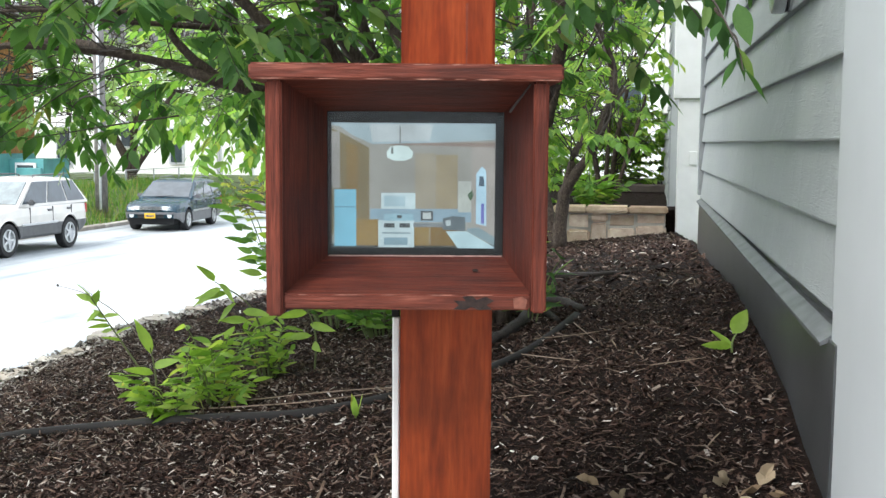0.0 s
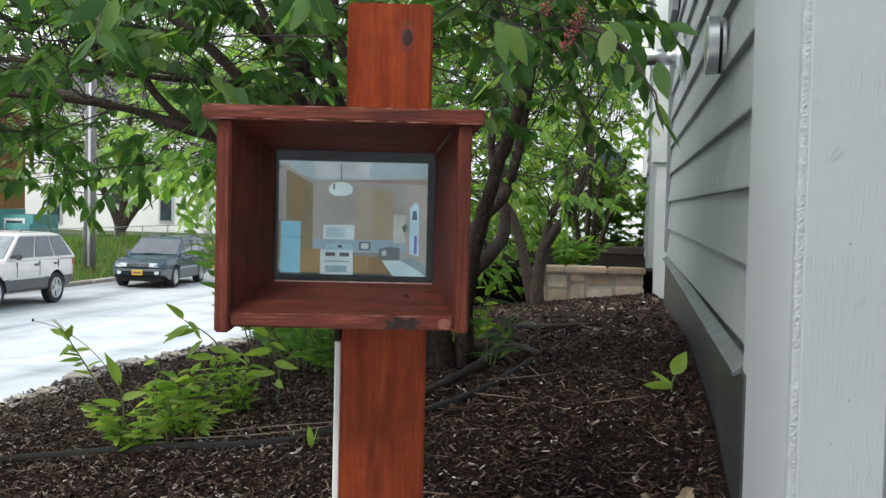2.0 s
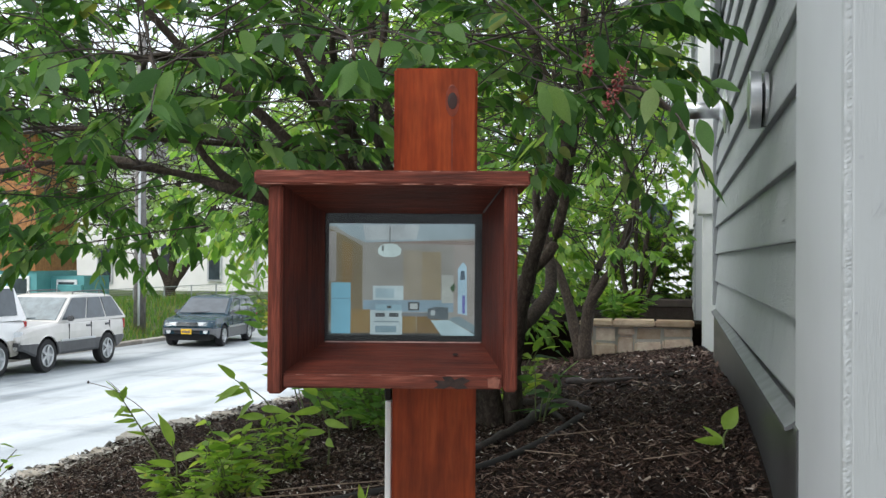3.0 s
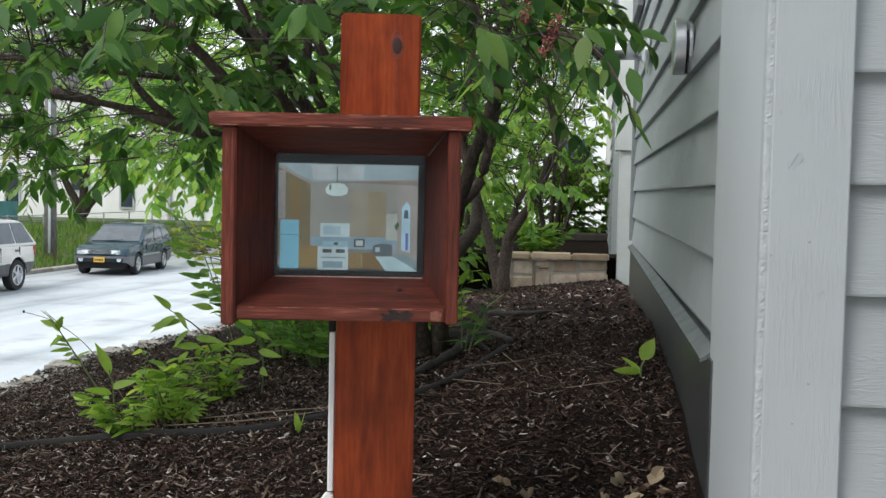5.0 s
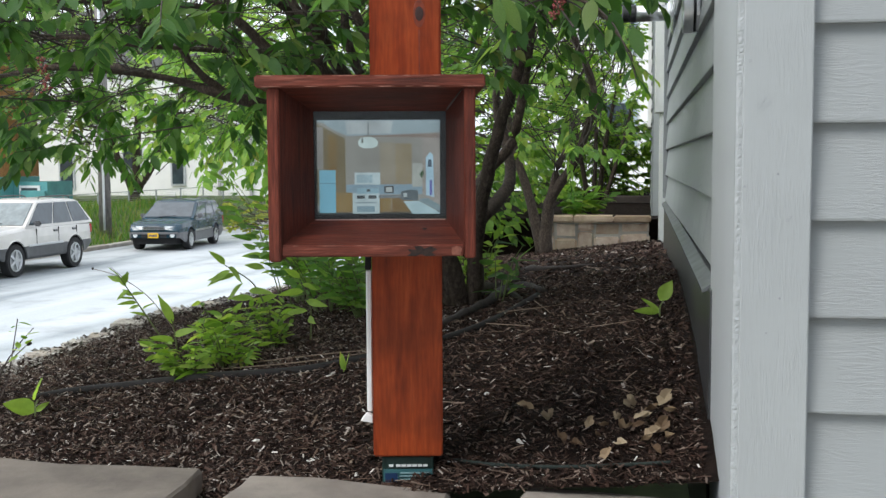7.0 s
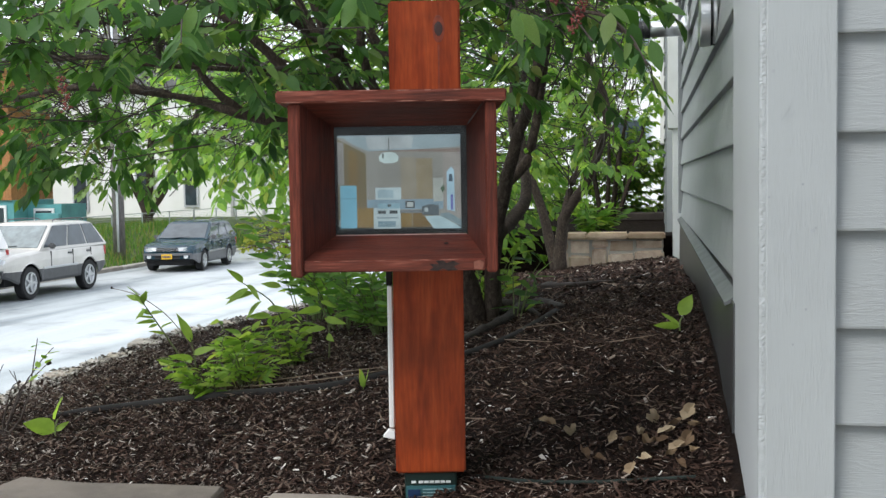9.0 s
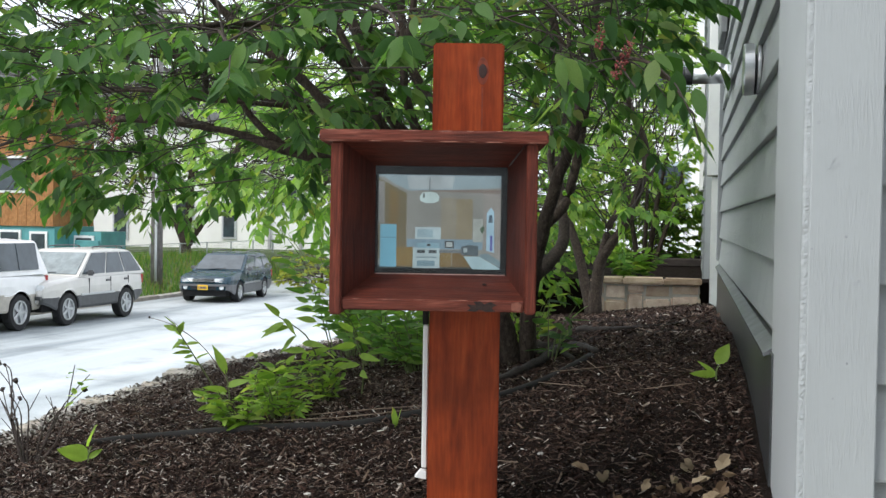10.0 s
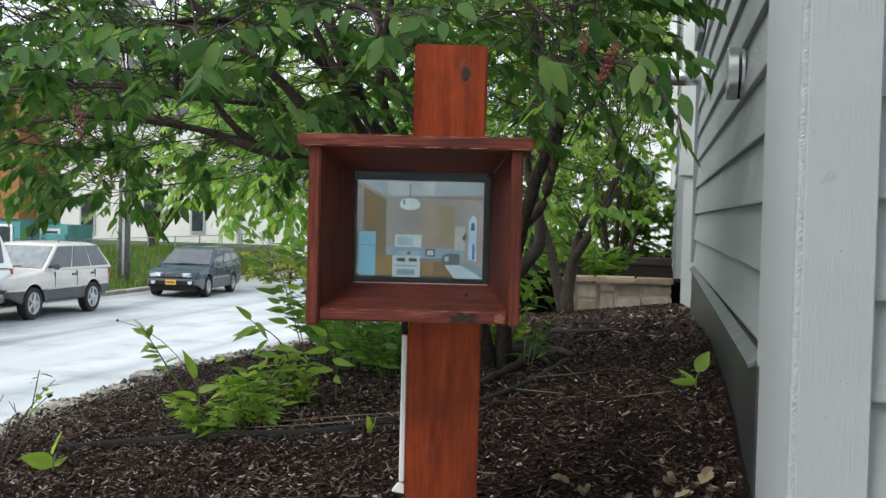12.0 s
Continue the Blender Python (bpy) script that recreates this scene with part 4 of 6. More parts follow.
R = random.Random(11)
LIMB = {
    "left": ([(-0.62, 4.1, -0.02), (-0.74, 4.0, 0.34), (-1.02, 3.85, 0.68), (-1.22, 3.65, 0.772), (-1.4, 3.6, 0.82), (-1.51, 3.6, 0.856), (-1.64, 3.58, 0.885), (-1.8, 3.5, 0.9), (-1.98, 3.4, 0.9)], [0.045, 0.036, 0.0261, 0.0234, 0.018, 0.0135, 0.0108, 0.0081, 0.0045]),
    "left_fork": ([(-1.37, 3.62, 0.815), (-1.44, 3.6, 0.87), (-1.49, 3.58, 0.927), (-1.53, 3.55, 1.006), (-1.56, 3.5, 1.1)], [0.017, 0.014, 0.012, 0.01, 0.006]),
    "left_level": ([(-1.02, 3.9, 0.8), (-1.18, 3.62, 0.915), (-1.37, 3.6, 0.975), (-1.57, 3.6, 1.006), (-1.78, 3.55, 1.015), (-2.0, 3.5, 1.02), (-2.2, 3.5, 1.0)], [0.0208, 0.0144, 0.0104, 0.008, 0.0072, 0.0056, 0.0032]),
    "left_level_twin": ([(-1.22, 3.6, 0.95), (-1.4, 3.5, 0.96), (-1.58, 3.4, 0.965), (-1.75, 3.3, 0.985), (-1.95, 3.25, 0.97)], [0.012, 0.009, 0.007, 0.006, 0.003]),
    "left_high": ([(-1.0, 4.0, 0.75), (-1.28, 3.95, 0.95), (-1.42, 3.9, 1.09), (-1.6, 3.85, 1.24), (-1.72, 3.8, 1.36), (-1.9, 3.7, 1.6), (-2.05, 3.6, 1.9)], [0.0238, 0.021, 0.0182, 0.0161, 0.014, 0.0112, 0.0063]),
    "left_high_arm": ([(-1.48, 3.88, 1.14), (-1.66, 3.7, 1.15), (-1.85, 3.5, 1.13), (-2.05, 3.4, 1.15)], [0.014, 0.01, 0.007, 0.004]),
    "middle": ([(-0.9, 4.05, 0.6), (-1.08, 3.8, 0.91), (-1.13, 3.8, 1.04), (-1.22, 3.8, 1.2), (-1.36, 3.8, 1.5), (-1.45, 3.7, 1.9)], [0.0223, 0.0186, 0.0167, 0.0143, 0.0105, 0.0062]),
    "middle_twin": ([(-0.85, 4.1, 0.6), (-1.0, 3.95, 0.93), (-1.03, 3.9, 1.1), (-1.0, 3.9, 1.35), (-0.96, 3.85, 1.8)], [0.0211, 0.0178, 0.0158, 0.0132, 0.0079]),
    "stem_a": ([(-0.68, 4.12, -0.02), (-0.72, 4.1, 0.2), (-0.88, 4.1, 0.66), (-1.1, 4.1, 0.93), (-1.19, 4.0, 1.14), (-1.27, 4.0, 1.35), (-1.4, 4.0, 1.8), (-1.5, 3.9, 2.3)], [0.0374, 0.0326, 0.0292, 0.0252, 0.0231, 0.0204, 0.015, 0.0082]),
    "stem_a_arm": ([(-1.14, 4.0, 1.05), (-1.29, 3.8, 1.19), (-1.39, 3.5, 1.22), (-1.51, 3.2, 1.17), (-1.65, 3.0, 1.11)], [0.03, 0.022, 0.016, 0.011, 0.006]),
    "stem_b": ([(-0.66, 4.15, 0.0), (-0.79, 4.2, 0.66), (-0.99, 4.3, 0.99), (-1.13, 4.3, 1.26), (-1.16, 4.3, 1.7), (-1.1, 4.2, 2.3)], [0.0279, 0.0248, 0.0211, 0.0186, 0.0149, 0.0087]),
    "stem_c": ([(-0.6, 4.1, -0.02), (-0.57, 4.05, 0.33), (-0.515, 4.0, 0.58), (-0.475, 4.0, 0.73), (-0.43, 4.0, 0.85), (-0.4, 4.0, 0.98), (-0.42, 4.0, 1.12), (-0.5, 4.0, 1.3), (-0.55, 4.0, 1.7), (-0.5, 3.9, 2.3)], [0.0326, 0.0278, 0.0251, 0.0231, 0.021, 0.0198, 0.0183, 0.017, 0.0136, 0.0082]),
    "stem_d": ([(-0.6, 4.2, 0.0), (-0.65, 4.5, 0.39), (-0.64, 4.7, 0.52), (-0.53, 4.8, 0.67), (-0.48, 4.8, 0.91), (-0.43, 4.7, 1.21), (-0.38, 4.6, 1.7), (-0.3, 4.5, 2.2)], [0.035, 0.028, 0.025, 0.022, 0.02, 0.018, 0.014, 0.008]),
    "stem_e": ([(-0.61, 4.4, 0.35), (-0.54, 4.8, 0.5), (-0.59, 5.0, 0.7), (-0.64, 5.1, 0.88), (-0.6, 5.2, 1.4)], [0.03, 0.026, 0.022, 0.018, 0.01]),
    "droop": ([(-0.51, 4.0, 1.24), (-0.29, 3.2, 1.03), (-0.17, 2.75, 0.985), (-0.07, 2.6, 0.935), (0, 2.55, 0.835)], [0.012, 0.008, 0.005, 0.004, 0.002]),
    "front": ([(-1.19, 4.0, 1.14), (-0.95, 3.2, 1.2), (-0.72, 2.6, 1.08), (-0.62, 2.32, 0.98)], [0.014, 0.009, 0.005, 0.003]),
    "front_left": ([(-1.58, 3.4, 0.965), (-1.3, 2.8, 1.05), (-1.1, 2.45, 1.02), (-0.98, 2.25, 0.93)], [0.01, 0.007, 0.005, 0.003]),
    "far_left": ([(-1.64, 3.58, 0.885), (-2.0, 3.8, 0.95), (-2.5, 3.9, 0.9), (-3.0, 3.9, 0.75)], [0.016, 0.012, 0.008, 0.004]),
}
cherry = thing("cherry_tree", "many-stemmed bird cherry tree with dark bark and drooping green leaves", "tree")
limbs = []
for key, (p, rad) in LIMB.items():
    part("trunk" if key.startswith(("stem", "middle")) or key == "left" else "branch", tube(p, rad, 9, None, 0.12, R), BARK, cherry, smooth=True)
    limbs.append(p)
twigs = bmesh.new()
near_leaves = []
for a, b, n in (((-0.62, 2.32, 0.98), (-0.60, 2.2, 0.93), 6), ((-0.72, 2.6, 1.08), (-0.5, 2.4, 1.02), 6), ((-0.98, 2.25, 0.93), (-0.92, 2.1, 0.86), 7), ((-1.1, 2.45, 1.02), (-1.15, 2.15, 0.95), 7), ((-1.1, 2.45, 1.02), (-1.3, 2.3, 1.0), 7), ((-0.72, 2.6, 1.08), (-0.85, 2.35, 1.05), 7),
                ((-0.17, 2.75, 0.985), (-0.3, 2.5, 0.88), 6), ((-0.29, 3.2, 1.03), (-0.25, 2.7, 0.95), 7), ((-0.07, 2.6, 0.935), (0.01, 2.5, 0.805), 7), ((-0.17, 2.75, 0.985), (-0.05, 2.6, 0.865), 7), ((0, 2.55, 0.835), (0.02, 2.5, 0.765), 3), ((-0.29, 3.2, 1.03), (-0.08, 2.8, 1.0), 7), ((-0.2, 2.9, 0.98), (-0.32, 2.65, 0.86), 6)):
    a, b = Vector(a), Vector(b)
    tube([a, (a + b) / 2 + Vector((0, 0, 0.02)), b], [0.003, 0.002, 0.0012], 5, twigs)
    near_leaves += twig_leaves(a, b, R, n, 0.072, 0.6)
for at, d, s in (((-0.585, 2.2, 0.955), (-0.3, -0.1, -1), 0.085), ((-0.58, 2.2, 0.955), (0.25, -0.1, -0.9), 0.085), ((-0.575, 2.19, 0.955), (0.6, -0.1, -0.7), 0.08), ((-0.6, 2.22, 0.96), (-0.75, 0, -0.7), 0.08),
                 ((-0.03, 2.55, 0.925), (0.1, 0, -1), 0.1), ((0.01, 2.55, 0.885), (0.35, 0, -1), 0.09), ((-0.08, 2.58, 0.955), (-0.15, 0, -1), 0.09), ((-0.19, 2.6, 1.065), (0.2, 0, -1), 0.09), ((-0.28, 2.5, 0.95), (0.5, 0, -0.7), 0.1), ((-0.29, 2.5, 0.95), (0.1, -0.1, -0.8), 0.09), ((-0.95, 2.2, 0.95), (-0.7, -0.1, -0.5), 0.09), ((-0.93, 2.2, 0.95), (-0.3, -0.1, -0.8), 0.09), ((-0.92, 2.2, 0.94), (0.1, -0.1, -0.9), 0.08)):
    near_leaves.append(leaf_matrix(at, d, s * 0.88, R.choice((1.25, 1.5, -1.4, 1.7)), 1.0))
near_leaves += crown(limbs, [(-1.5, -0.6, 2.35, 2.8, 0.98, 1.3, 12), (-0.45, -0.1, 2.55, 3.0, 0.98, 1.3, 9), (-1.9, -1.2, 2.4, 2.8, 0.85, 1.2, 9)], R, 0.066, 9, 0.5, 0.2, twigs)
shapes = []
for k, (w, dr, fo) in enumerate(((0.44, 0.16, 0.2), (0.48, 0.26, 0.1), (0.4, 0.1, 0.3), (0.45, 0.34, 0.16))):
    v, f = leaf_shape(w, dr, fo, 6)
    me = bpy.data.meshes.new("leaf")
    me.from_pydata([tuple(q) for q in v], [], f)
    me.materials.append(LEAF_ONE)
    for p in me.polygons:
        p.use_smooth = True
    shapes.append(me)
leaf_parts = near_leaves[:300]
mid_leaves = near_leaves[300:]
mid_leaves += crown(limbs, [(-2.3, -0.95, 2.6, 3.6, 0.9, 1.4, 165), (-3.2, -0.9, 3.6, 5.0, 0.72, 1.8, 260), (-3.2, -2.0, 3.4, 5.0, 1.1, 1.8, 90), (-3.2, -1.75, 3.0, 4.6, 0.64, 0.95, 60), (-0.9, -0.18, 2.75, 3.9, 1.0, 1.6, 66), (-0.75, -0.2, 3.4, 5.0, 0.9, 1.8, 80), (-1.4, -0.6, 3.2, 4.4, 1.1, 1.7, 50), (-1.4, -0.75, 3.6, 4.6, 0.8, 1.05, 18), (-0.5, -0.02, 2.8, 3.6, 0.98, 1.5, 45)], R, 0.07, 12, 0.4, 0.24, twigs)
# upper crown out of view, added so its leaves shade the bed
mid_leaves += crown(limbs, [(-3.3, 0.1, 2.0, 6.0, 1.8, 3.0, 110)], R, 0.11, 10, 0.5, 0.35, twigs)
tagged(part("twig_growth", twigs, BARK2, cherry), "fine dark twigs", kind="stuff")
foliage = many("foliage", leaf_shape(0.45, 0.22, 0.2, 5), [np.array(m) for m in mid_leaves], LEAF_MANY)
foliage.parent = cherry
tagged(foliage, "dense green leaves", kind="stuff")

# blossom spikes gone to red seed
BERRY = island("red_seed", [(0, (0.16, 0.035, 0.035)), (0.6, (0.3, 0.08, 0.075)), (1, (0.34, 0.16, 0.11))], 0.6)


def raceme(a, b, n, r):
    sp = thing("seed_raceme", "drooping red-brown seed spike hanging in the cherry leaves", "seed spike", "seed spikes")
    part("stalk", tube([a, (a + b) / 2, b], [0.0012, 0.001, 0.0006], 5), BARK2, sp)
    mats = []
    for _ in range(n):
        p = a + (b - a) * r.uniform(0.2, 1.0) + Vector((r.uniform(-1, 1), r.uniform(-1, 1), r.uniform(-1, 1))) * 0.011
        mats.append(np.array(pose(*p, r.uniform(0, 360), r.uniform(0, 360), 0) @ Matrix.Scale(r.uniform(0.0025, 0.0042), 4)))
    octa = (np.array([(1, 0, 0), (-1, 0, 0), (0, 1, 0), (0, -1, 0), (0, 0, 1.2), (0, 0, -1.2)]), [(0, 2, 4), (2, 1, 4), (1, 3, 4), (3, 0, 4), (2, 0, 5), (1, 2, 5), (3, 1, 5), (0, 3, 5)])
    s = many("seed_mass", octa, mats, BERRY)
    s.parent = sp
    tagged(s, "tiny red seeds", kind="stuff")


raceme(Vector((-0.125, 2.6, 1.03)), Vector((-0.17, 2.57, 0.91)), 90, R)
raceme(Vector((-0.2, 2.62, 1.06)), Vector((-0.215, 2.6, 0.985)), 50, R)
raceme(Vector((-1.42, 2.5, 0.86)), Vector((-1.39, 2.48, 0.76)), 60, R)


def backdrop_tree(name, label, base, stems, regions, size, per, material, thick, seed, reach=0.4, shape=(0.55, 0.2, 0.15, 3), down=0.5):
    r = random.Random(seed)
    t = thing(name, label, "tree")
    ls = []
    for p, rad in stems:
        part("trunk", tube(p, rad, 8, None, 0.12, r), BARK, t, smooth=True)
        ls.append(p)
    bm = bmesh.new()
    lv = crown(ls, regions, r, size, per, down, reach, bm, thick)
    tagged(part("twig_growth", bm, BARK2, t), kind="stuff")
    c = many("crown", leaf_shape(*shape), [np.array(m) for m in lv], material)
    c.parent = t
    tagged(c, "", kind="stuff")
    return t


backdrop_tree("garden_tree", "slender crooked tree with light green leaves by the stone wall", None, [
    ([(-0.87, 10.3, -0.3), (-0.84, 10.3, 0.19), (-0.61, 10.2, 0.56), (-0.45, 10.0, 0.96), (-0.43, 10.0, 1.26), (-0.58, 9.9, 1.65), (-0.61, 9.8, 1.98), (-0.56, 9.7, 2.7)], [0.07, 0.055, 0.04, 0.036, 0.034, 0.029, 0.026, 0.015]),
    ([(-0.84, 10.3, 0.19), (-0.76, 10.3, 0.53), (-0.65, 10.5, 0.74), (-0.53, 10.6, 0.88), (-0.33, 10.8, 1.15)], [0.04, 0.034, 0.027, 0.022, 0.012]),
    ([(-0.92, 10.4, -0.3), (-1.04, 10.5, 0.23), (-1.19, 10.6, 0.66), (-1.29, 10.7, 1.15), (-1.22, 10.7, 1.75), (-1.2, 10.6, 2.6)], [0.06, 0.046, 0.038, 0.034, 0.03, 0.015]),
], [(-2.4, -0.25, 9.0, 11.8, 0.7, 1.5, 170), (-2.4, -0.12, 8.8, 12.0, 1.4, 3.2, 300)], 0.1, 12, LEAF_LIME, 0.003, 21, 0.4)
backdrop_tree("garden_shrub", "spreading green shrub behind the low stone wall", None, [
    ([(-0.6, 15.2, -0.1), (-0.5, 15.2, 0.8), (-0.3, 15.1, 1.8)], [0.04, 0.03, 0.015]), ([(-0.7, 15.2, -0.1), (-0.9, 15.3, 0.9), (-1.2, 15.3, 2.0)], [0.04, 0.03, 0.015]), ([(-0.55, 15.1, -0.1), (-0.3, 15.0, 0.7), (-0.12, 15.0, 1.4)], [0.035, 0.025, 0.012]),
    ([(-0.65, 15.1, -0.1), (-0.62, 15.0, 0.8), (-0.6, 15.0, 1.9)], [0.035, 0.025, 0.012]),
], [(-1.6, -0.02, 14.3, 16.2, 0.75, 3.6, 330), (-1.8, -0.25, 16.3, 17.6, 0.0, 1.1, 170), (-0.7, 0.06, 15.2, 16.6, 0.15, 1.1, 110)], 0.105, 12, LEAF_LIME, 0.003, 22, 0.4)
backdrop_tree("garden_thicket", "tall thicket of light green leaves behind the bed", None, [
    ([(-3.2, 13, -0.8), (-3.1, 13, 1.0), (-3.0, 13, 3.0)], [0.04, 0.03, 0.02]), ([(-2.0, 17, -0.6), (-2.0, 17, 1.0), (-2.1, 17, 3.4)], [0.05, 0.04, 0.03]), ([(-3.4, 12.6, -1.2), (-3.5, 12.5, 0.5), (-4.4, 12.3, 1.8)], [0.04, 0.03, 0.02]), ([(-4.0, 12.0, 1.0), (-3.6, 12.2, 1.7), (-5.2, 12.6, 2.3)], [0.02, 0.02, 0.01]), ([(-3.2, 12.5, 0.6), (-3.9, 12.0, 1.2), (-4.9, 12.0, 1.4)], [0.02, 0.015, 0.01]), ([(-4.6, 13.2, 0.9), (-3.8, 13.3, 2.0), (-3.1, 13.3, 2.6)], [0.02, 0.015, 0.01]),
], [(-4.7, -2.6, 11.2, 13.8, 0.55, 3.4, 360), (-5.5, -4.0, 11.6, 13.6, 0.75, 2.0, 150), (-4.2, -1.0, 15.5, 18.5, 0.0, 4.2, 420), (-3.0, -1.3, 11.8, 13.4, -0.35, 0.9, 110)], 0.15, 9, LEAF_LIME, 0.0025, 23, 0.45)
backdrop_tree("street_tree", "street tree with forked trunk on the grass bank", None, [
    ([(-20.87, 43, -1.6), (-20.97, 43, -0.5), (-21.77, 43, 1.1), (-22.67, 43, 4.0)], [0.25, 0.2, 0.13, 0.06]), ([(-20.92, 43, -0.7), (-19.87, 42.8, 0.7), (-18.87, 42.6, 2.6), (-18.07, 42.6, 4.2)], [0.2, 0.15, 0.11, 0.05]), ([(-20.92, 43, -0.6), (-20.67, 42.9, 1.6), (-20.47, 43, 5)], [0.2, 0.15, 0.08]),
], [(-25, -16, 41, 45.5, 0.7, 2.2, 60), (-26, -15.5, 40.5, 46, 1.9, 3.4, 170), (-26, -15, 40, 46, 3.2, 9, 460)], 0.32, 10, PALE_LEAF, 0.012, 24, 1.1)
backdrop_tree("distant_tree", "tall leafy tree beyond the parked cars", None, [
    ([(-30, 71, -2), (-30, 71, 4), (-30, 71, 11)], [0.5, 0.4, 0.2]), ([(-12, 66, -2), (-12, 66, 4), (-12, 66, 10)], [0.5, 0.4, 0.2]),
], [(-40, -22, 66, 76, 3, 15, 240), (-18, -4, 62, 70, -1, 13, 260)], 0.5, 10, LEAF_LIME, 0.02, 25, 1.6)
backdrop_tree("roadside_bush", "bright yellow-green bush at the kerb", None, [
    ([(-13.2, 38, -2.2), (-13.1, 38, -1.4), (-12.8, 38, -0.9)], [0.06, 0.05, 0.02]),
], [(-14.4, -11.6, 37, 39.5, -1.9, -0.8, 110)], 0.2, 9, YELLOWISH, 0.01, 26, 0.4)

# ---- mulch, litter and weeds in the bed ----
r = np.random.default_rng(4)
SHARD = (np.array([(-1, -0.6, 0), (-0.9, 0.7, 0.1), (1, 0.5, -0.1), (0.8, -0.7, 0.15), (-0.7, 0, 0.9), (0.75, 0.1, 0.8)]), [(0, 3, 5, 4), (3, 2, 5), (2, 1, 4, 5), (1, 0, 4), (0, 1, 2, 3)])


def litter(n, x0, x1, y0, y1, lo, hi, power=1.0):
    out = []
    ux, uy = r.random(n), r.random(n) ** power
    for i in range(n):
        x, y = x0 + (x1 - x0) * ux[i], y0 + (y1 - y0) * uy[i]
        L = lo + (hi - lo) * r.random() ** 2.2
        m = pose(x, y, bed_height(x, y) + r.uniform(-0.004, 0.01), r.uniform(-40, 40), r.uniform(-40, 40), r.uniform(0, 360)) @ Matrix.Diagonal((L, L * r.uniform(0.16, 0.6), L * r.uniform(0.08, 0.25), 1))
        out.append(np.array(m))
    return out


chips = many("mulch_chips", SHARD, litter(125000, -2.17, 0.17, 2.2, 4.6, 0.002, 0.0125, 1.2) + litter(20000, -2.16, 0.15, 4.6, 12.4, 0.005, 0.026, 1.3), MULCH, False)
# the second scatter's pale crumbs also brighten the open side as skylight would
gravel = many("edge_gravel", SHARD, litter(5200, -2.2, -2.07, 2.25, 8.0, 0.003, 0.026, 1.2) + litter(2600, -2.1, -1.0, 2.22, 4.6, 0.0015, 0.006, 1.2), island("pale_gravel", [(0, (0.12, 0.11, 0.1)), (0.4, (0.32, 0.3, 0.27)), (1, (0.58, 0.56, 0.52))], 0.85, 120), False)
tagged(gravel, "pale grey gravel along the bed edge", "gravel", kind="stuff")
tagged(chips, "shredded dark brown bark mulch with pale flecks", "mulch", kind="stuff")
# weathered chips, thicker to the left to put open-sky brightness into the mulch
old = []
for i in range(15000):
    x, y = -2.12 + 1.5 * r.random() ** 1.7, 2.22 + 2.6 * r.random() ** 1.2
    L = 0.003 + 0.008 * r.random() ** 2
    old.append(np.array(pose(x, y, bed_height(x, y) + r.uniform(0.0, 0.011), r.uniform(-35, 35), r.uniform(-35, 35), r.uniform(0, 360)) @ Matrix.Diagonal((L, L * r.uniform(0.2, 0.6), L * 0.2, 1))))
tagged(many("skylit_weathered_chips", SHARD, old, island("skylit_weathered_bark", [(0, (0.05, 0.037, 0.03)), (0.5, (0.13, 0.105, 0.088)), (0.85, (0.26, 0.23, 0.2)), (1, (0.5, 0.47, 0.43))], 0.85, 120), False), "grey weathered bark chips that also put skylight into the open side of the bed", "mulch", kind="stuff")
STRAW = island("pale_fibres", [(0, (0.035, 0.02, 0.014)), (0.6, (0.1, 0.063, 0.045)), (1, (0.28, 0.215, 0.16))], 0.8)
fib = []
for _ in range(1250):
    x, y = r.uniform(-2.0, 0.13), 2.22 + 3.0 * r.random() ** 1.3
    L = r.uniform(0.025, 0.075)
    fib.append(np.array(pose(x, y, bed_height(x, y) + r.uniform(0.004, 0.012), r.uniform(-10, 10), r.uniform(-14, 14), r.uniform(0, 360)) @ Matrix.Diagonal((L, r.uniform(0.0012, 0.003), 0.0015, 1))))
FIBRE = (np.array([(-0.5, -1, 0), (-0.5, 1, 0), (0, 1.6, 0.6), (0, -0.6, 0.6), (0.5, 3, 0), (0.5, 1, 0), (0, 0.5, 1.6)]), [(0, 3, 2, 1), (3, 5, 4, 2), (0, 1, 2, 6), (3, 6, 4, 5)])
tagged(many("mulch_fibres", FIBRE, fib, STRAW, False), "stringy pale bark fibres lying on the mulch", "mulch", kind="stuff")

DRY = leaf_material("dry_leaf", [(0, (0.12, 0.075, 0.045)), (0.5, (0.26, 0.185, 0.115)), (1, (0.4, 0.32, 0.22))], (1, 1, 1), 0.8, True, 0.15)
rr = random.Random(31)
dv, df = leaf_shape(0.6, -0.4, 0.8, 5)
dme = bpy.data.meshes.new("dry_leaf")
dme.from_pydata([(a - 0.5, b + 0.06 * math.sin(a * 11), c + 0.1 * math.sin(a * 7 + b * 9)) for a, b, c in dv], [], df)
dme.materials.append(DRY)
